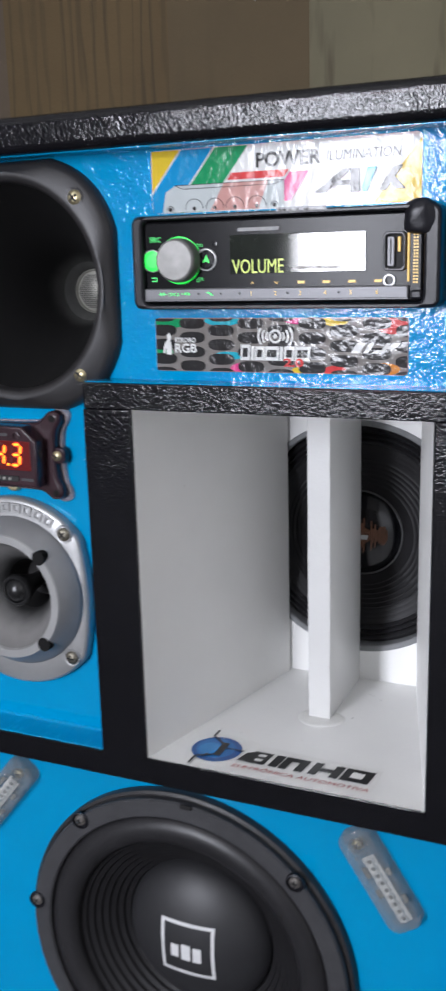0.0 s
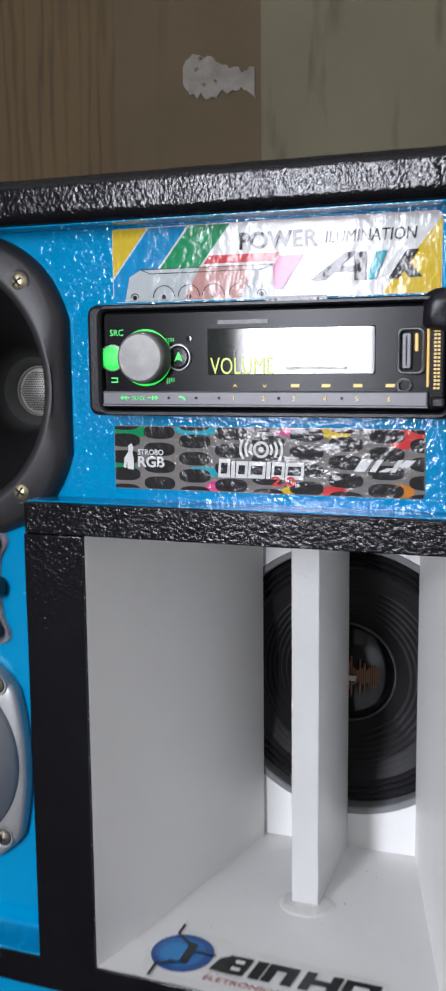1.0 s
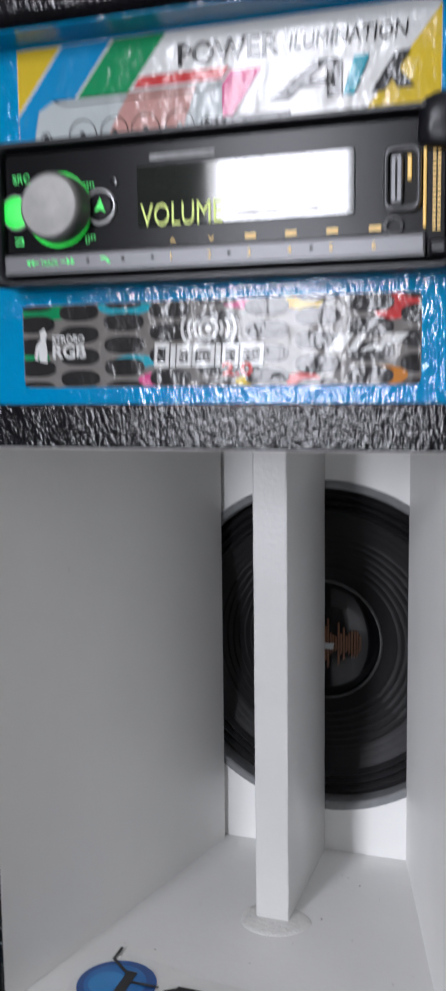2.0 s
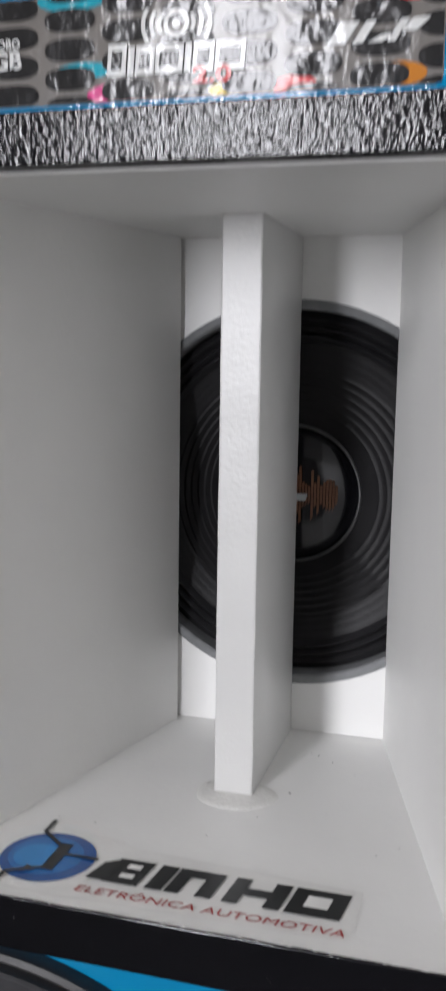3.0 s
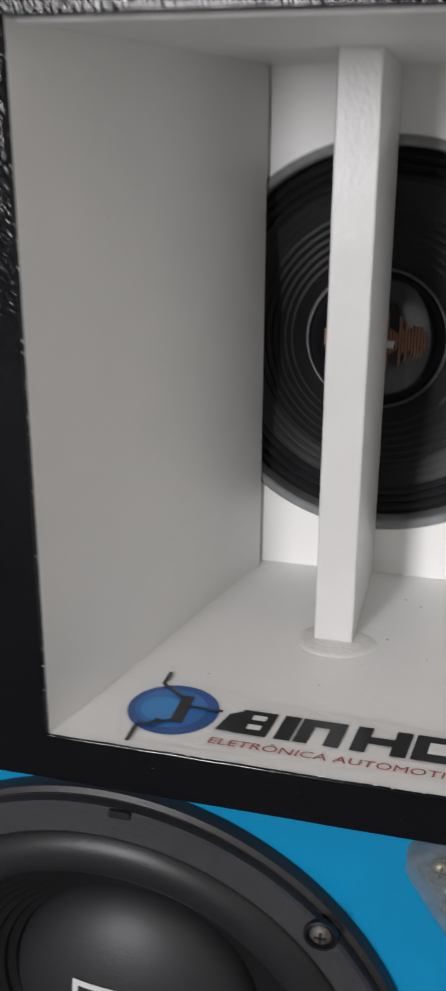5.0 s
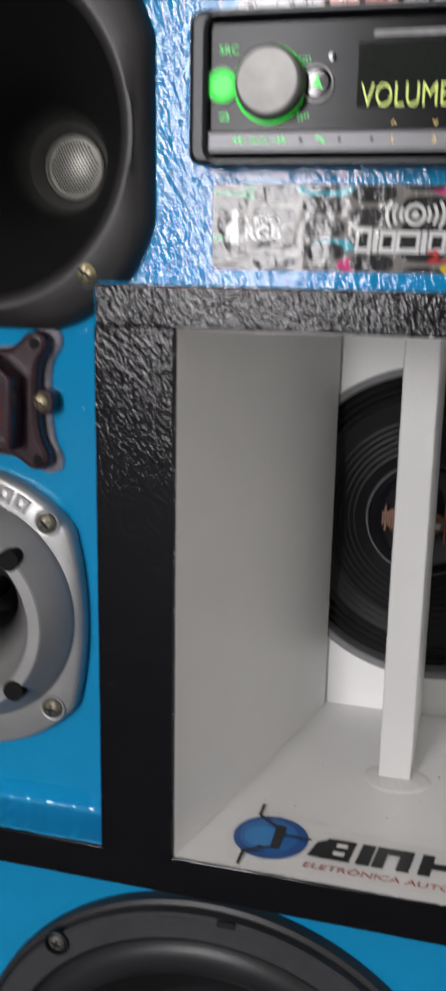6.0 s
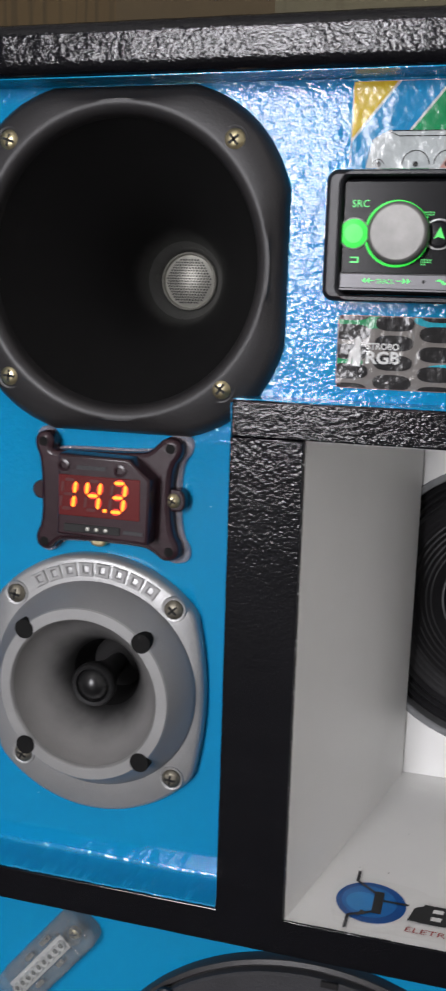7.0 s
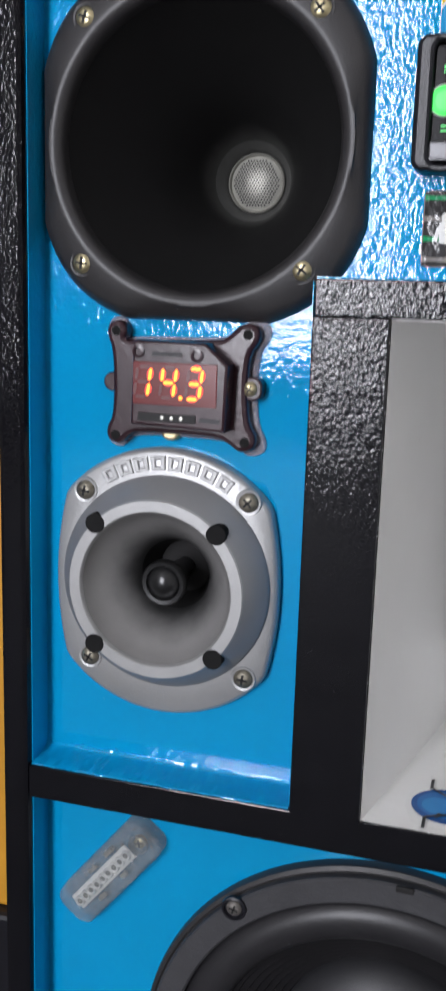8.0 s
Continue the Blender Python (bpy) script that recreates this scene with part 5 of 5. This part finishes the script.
for m, u, v, a, b in ((INK_GREEN, 0.012, 0.0315, 0.014, 0.0045), (INK_CYAN, 0.046, 0.0315, 0.012, 0.0035), (INK_CYAN, 0.050, 0.010, 0.010, 0.0025), (INK_PINK, 0.062, 0.0025, 0.011, 0.0035), (INK_PINK, 0.098, 0.0315, 0.012, 0.0025), (INK_YELLOW, 0.118, 0.0310, 0.008, 0.003), (INK_RED, 0.152, 0.029, 0.009, 0.0055),
                      (INK_ORANGE, 0.148, 0.0035, 0.009, 0.0035), (INK_RED, 0.118, 0.002, 0.007, 0.003), (INK_YELLOW, 0.097, 0.0015, 0.006, 0.0025), (INK_GREEN, 0.005, 0.012, 0.007, 0.0025)):
    spots[id(m)][1].append(clip_to(circle(SU0 + u, SV0 + v, a, 28, b), SU0 + 0.0004, SU1 - 0.0004, SV0 + 0.0004, SV1 - 0.0004))
for m, loops in spots.values():
    for loop in loops:
        part("colour_flash", flat([loop], front_of(PX - 0.0006)), m, sticker, "coloured flash near the edge")
cells = []
for col in range(9):
    for row in range(5):
        u, v = 0.0060 + col * 0.0196, 0.0010 + row * 0.0088 + (0.0044 if col % 2 else 0)
        lp = clip_to([(SU0 + u + 0.0086 * math.copysign(abs(math.cos(t)) ** 0.7, math.cos(t)), SV0 + v - 0.002 + 0.0035 * math.copysign(abs(math.sin(t)) ** 0.8, math.sin(t))) for t in (2 * math.pi * i / 26 for i in range(26))], SU0 + 0.0004, SU1 - 0.0004, SV0 + 0.0004, SV1 - 0.0004)
        if lp:
            cells.append(lp)
part("cell_pattern", flat(cells, front_of(PX - 0.0008)), INK_BLACK, sticker, "dark oval cells", kind="stuff")
figure = [(0.0075, 0.0105), (0.0110, 0.0100), (0.0112, 0.0150), (0.0105, 0.0190), (0.0112, 0.0215), (0.0100, 0.0238), (0.0080, 0.0225), (0.0082, 0.0195), (0.0060, 0.0165), (0.0052, 0.0115), (0.0066, 0.0108), (0.0074, 0.0145)]
part("figure_emblem", flat([[(SU0 + u, SV0 + v) for u, v in figure]], front_of(PX - 0.0010)), INK_WHITE, sticker, "small plain white emblem")
part("word", words("STROBO", 0.0040, lambda u, v: (SU0 + 0.0135 + u, PX - 0.0010, SV0 + 0.0180 + v), width=0.0145, bold=0.03), INK_WHITE, sticker, "white word STROBO")
part("word", words("RGB", 0.0076, lambda u, v: (SU0 + 0.0132 + u, PX - 0.0010, SV0 + 0.0118 + v), width=0.0150, bold=0.03), INK_WHITE, sticker, "white letters RGB")
arcs = bmesh.new()
cu, cv = SU0 + 0.0808, SV0 + 0.0220
band(circle(cu, cv, 0.0042, 28), circle(cu, cv, 0.0028, 28), front_of(PX - 0.0010), arcs)
flat([circle(cu, cv, 0.0014, 16)], front_of(PX - 0.0010), arcs)
for r in (0.0062, 0.0088, 0.0115):
    for s in (0, math.pi):
        aa = [s + radians(-32 + 64 * i / 10) for i in range(11)]
        o = [(cu + r * math.cos(a), cv + r * 0.85 * math.sin(a)) for a in aa]
        q = [(cu + (r - 0.0013) * math.cos(a), cv + (r - 0.0013) * 0.85 * math.sin(a)) for a in aa]
        for i in range(10):
            flat([[o[i], o[i + 1], q[i + 1], q[i]]], front_of(PX - 0.0010), arcs)
part("wave_emblem", arcs, INK_WHITE, sticker, "white sound-wave emblem")
for u0, u1, hgt in ((0.0555, 0.0615, 0.0095), (0.0620, 0.0640, 0.0085), (0.0645, 0.0705, 0.0085), (0.0708, 0.0795, 0.0085), (0.0800, 0.0820, 0.0085), (0.0826, 0.0890, 0.0085), (0.0894, 0.0985, 0.0085)):
    u0, u1 = 0.058 + (u0 - 0.0555) * 1.035, 0.058 + (u1 - 0.0555) * 1.035
    z0 = SV0 + 0.0075
    blk = part("name_block", flat([[(SU0 + u0, z0), (SU0 + u1, z0), (SU0 + u1 + 0.0006, z0 + hgt), (SU0 + u0 + 0.0006, z0 + hgt)]], front_of(PX - 0.0012)), INK_WHITE, sticker, "white block in place of the product name")
    if u1 - u0 > 0.004:
        part("core", flat([[(SU0 + u0 + 0.0014, z0 + 0.0020), (SU0 + u1 - 0.0014, z0 + 0.0020), (SU0 + u1 - 0.0009, z0 + hgt - 0.0020), (SU0 + u0 + 0.0019, z0 + hgt - 0.0020)]], front_of(PX - 0.0014)), INK_BLACK, blk)
part("number", words("2.0", 0.0066, lambda u, v: (SU0 + 0.0862 + u, PX - 0.0016, SV0 + 0.0042 + v), width=0.0125, bold=0.03), INK_RED, sticker, "red number 2.0")
mk = [[(SU0 + 0.0035 + a, SV0 + c), (SU0 + 0.0035 + b, SV0 + c), (SU0 + 0.0035 + b + 0.004, SV0 + d), (SU0 + 0.0035 + a + 0.004, SV0 + d)] for a, b, c, d in ((0.1240, 0.1295, 0.0125, 0.0185), (0.1315, 0.1345, 0.0125, 0.0185), (0.1360, 0.1400, 0.0125, 0.0145), (0.1415, 0.1440, 0.0125, 0.0185), (0.1450, 0.1500, 0.0150, 0.0185))]
for loop in mk:
    part("maker_block", flat([loop], front_of(PX - 0.0010)), INK_WHITE, sticker, "white slanted block in place of a maker's letter")

# ---- shop sticker on the scoop's floor ----
shop = thing("shop_sticker", (-0.2000, 0.5600, FL), "clear shop sticker with a blue disc and black blocks", "sticker")


def ground_at(z):
    return lambda u, v: (u, v, z)


film_edge = [(-0.2640, 0.5370), (-0.1430, 0.5405), (-0.1408, 0.5500), (-0.1412, 0.5710), (-0.2270, 0.5760), (-0.2340, 0.5800), (-0.2600, 0.5835), (-0.2740, 0.5740), (-0.2765, 0.5560), (-0.2720, 0.5400)]
part("film", flat([film_edge], ground_at(FL + 0.0003)), FILM, shop, "clear glossy film")
BX, BY = -0.2560, 0.5605
disc = part("disc", flat([circle(BX, BY, 0.0178, 48, 0.0174)], ground_at(FL + 0.0006)), LOGO_BLUE, shop, "shaded blue disc")
LOGO_MID = material("blue_print", (0.010, 0.15, 0.46), 0.25, vary=0.2, scale=45, coat=0.4)
LOGO_LIGHT = material("pale_blue_print", (0.018, 0.23, 0.58), 0.25, vary=0.2, scale=45, coat=0.4)
part("disc_glint", flat([circle(BX - 0.0010, BY + 0.0005, 0.0140, 40, 0.0136)], ground_at(FL + 0.0007)), LOGO_MID, disc)
part("disc_glint", flat([circle(BX - 0.0040, BY - 0.0010, 0.0085, 36, 0.0085)], ground_at(FL + 0.0008)), LOGO_LIGHT, disc)


def line2(a, b, w):
    dx, dy = b[0] - a[0], b[1] - a[1]
    k = w / 2 / math.hypot(dx, dy)
    nx, ny = -dy * k, dx * k
    return [(a[0] + nx, a[1] + ny), (b[0] + nx, b[1] + ny), (b[0] - nx, b[1] - ny), (a[0] - nx, a[1] - ny)]


tick = [line2((-0.2650, 0.5765), (-0.2650, 0.5865), 0.0016), line2((-0.2650, 0.5770), (-0.2545, 0.5685), 0.0015), line2((-0.2525, 0.5512), (-0.2525, 0.5702), 0.0048), line2((-0.2500, 0.5630), (-0.2370, 0.5630), 0.0016),
        line2((-0.2520, 0.5535), (-0.2660, 0.5460), 0.0015), line2((-0.2660, 0.5350), (-0.2660, 0.5460), 0.0016), [(-0.2615, 0.5465), (-0.2600, 0.5520), (-0.2560, 0.5500)]]
for i, t in enumerate(tick):
    part("symbol_line", flat([t], ground_at(FL + 0.0010 + 0.00005 * i)), LOGO_BLACK, shop)
LB, LH = 0.5505, 0.0162
lean = lambda u0, u1, v0=0.0, v1=1.0: [(u0 + 0.0020 * v0, LB + LH * v0), (u1 + 0.0020 * v0, LB + LH * v0), (u1 + 0.0020 * v1, LB + LH * v1), (u0 + 0.0020 * v1, LB + LH * v1)]
blocks = [[lean(-0.2312, -0.2178)], [lean(-0.2150, -0.2088)], [lean(-0.2078, -0.2025, 0, 0.70), lean(-0.2078, -0.1910, 0.70, 1), lean(-0.1968, -0.1910, 0, 0.70)], [lean(-0.1872, -0.1816), lean(-0.1816, -0.1728, 0.36, 0.64), lean(-0.1728, -0.1670)], [lean(-0.1655, -0.1465)]]
for group_ in blocks:
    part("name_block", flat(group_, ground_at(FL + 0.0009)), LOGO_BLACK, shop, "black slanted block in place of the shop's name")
part("block_slit", flat([lean(-0.2262, -0.2210, 0.20, 0.40), lean(-0.2262, -0.2210, 0.60, 0.80)], ground_at(FL + 0.0012)), FILM, shop)
part("block_slit", flat([lean(-0.1602, -0.1518, 0.28, 0.72)], ground_at(FL + 0.0012)), FILM, shop)
part("lead_in", flat([[(-0.2370, LB), (-0.2290, LB), (-0.2272, LB + LH * 0.98), (-0.2340, LB + LH * 0.7)]], ground_at(FL + 0.0012)), LOGO_BLACK, shop)
part("lettering", words("ELETR\u00d4NICA AUTOMOTIVA", 0.0056, lambda u, v: (-0.2380 + u, 0.5418 + v, FL + 0.0009), shear=0.15, width=0.0940), LOGO_RED, shop, "red words for automotive electronics")
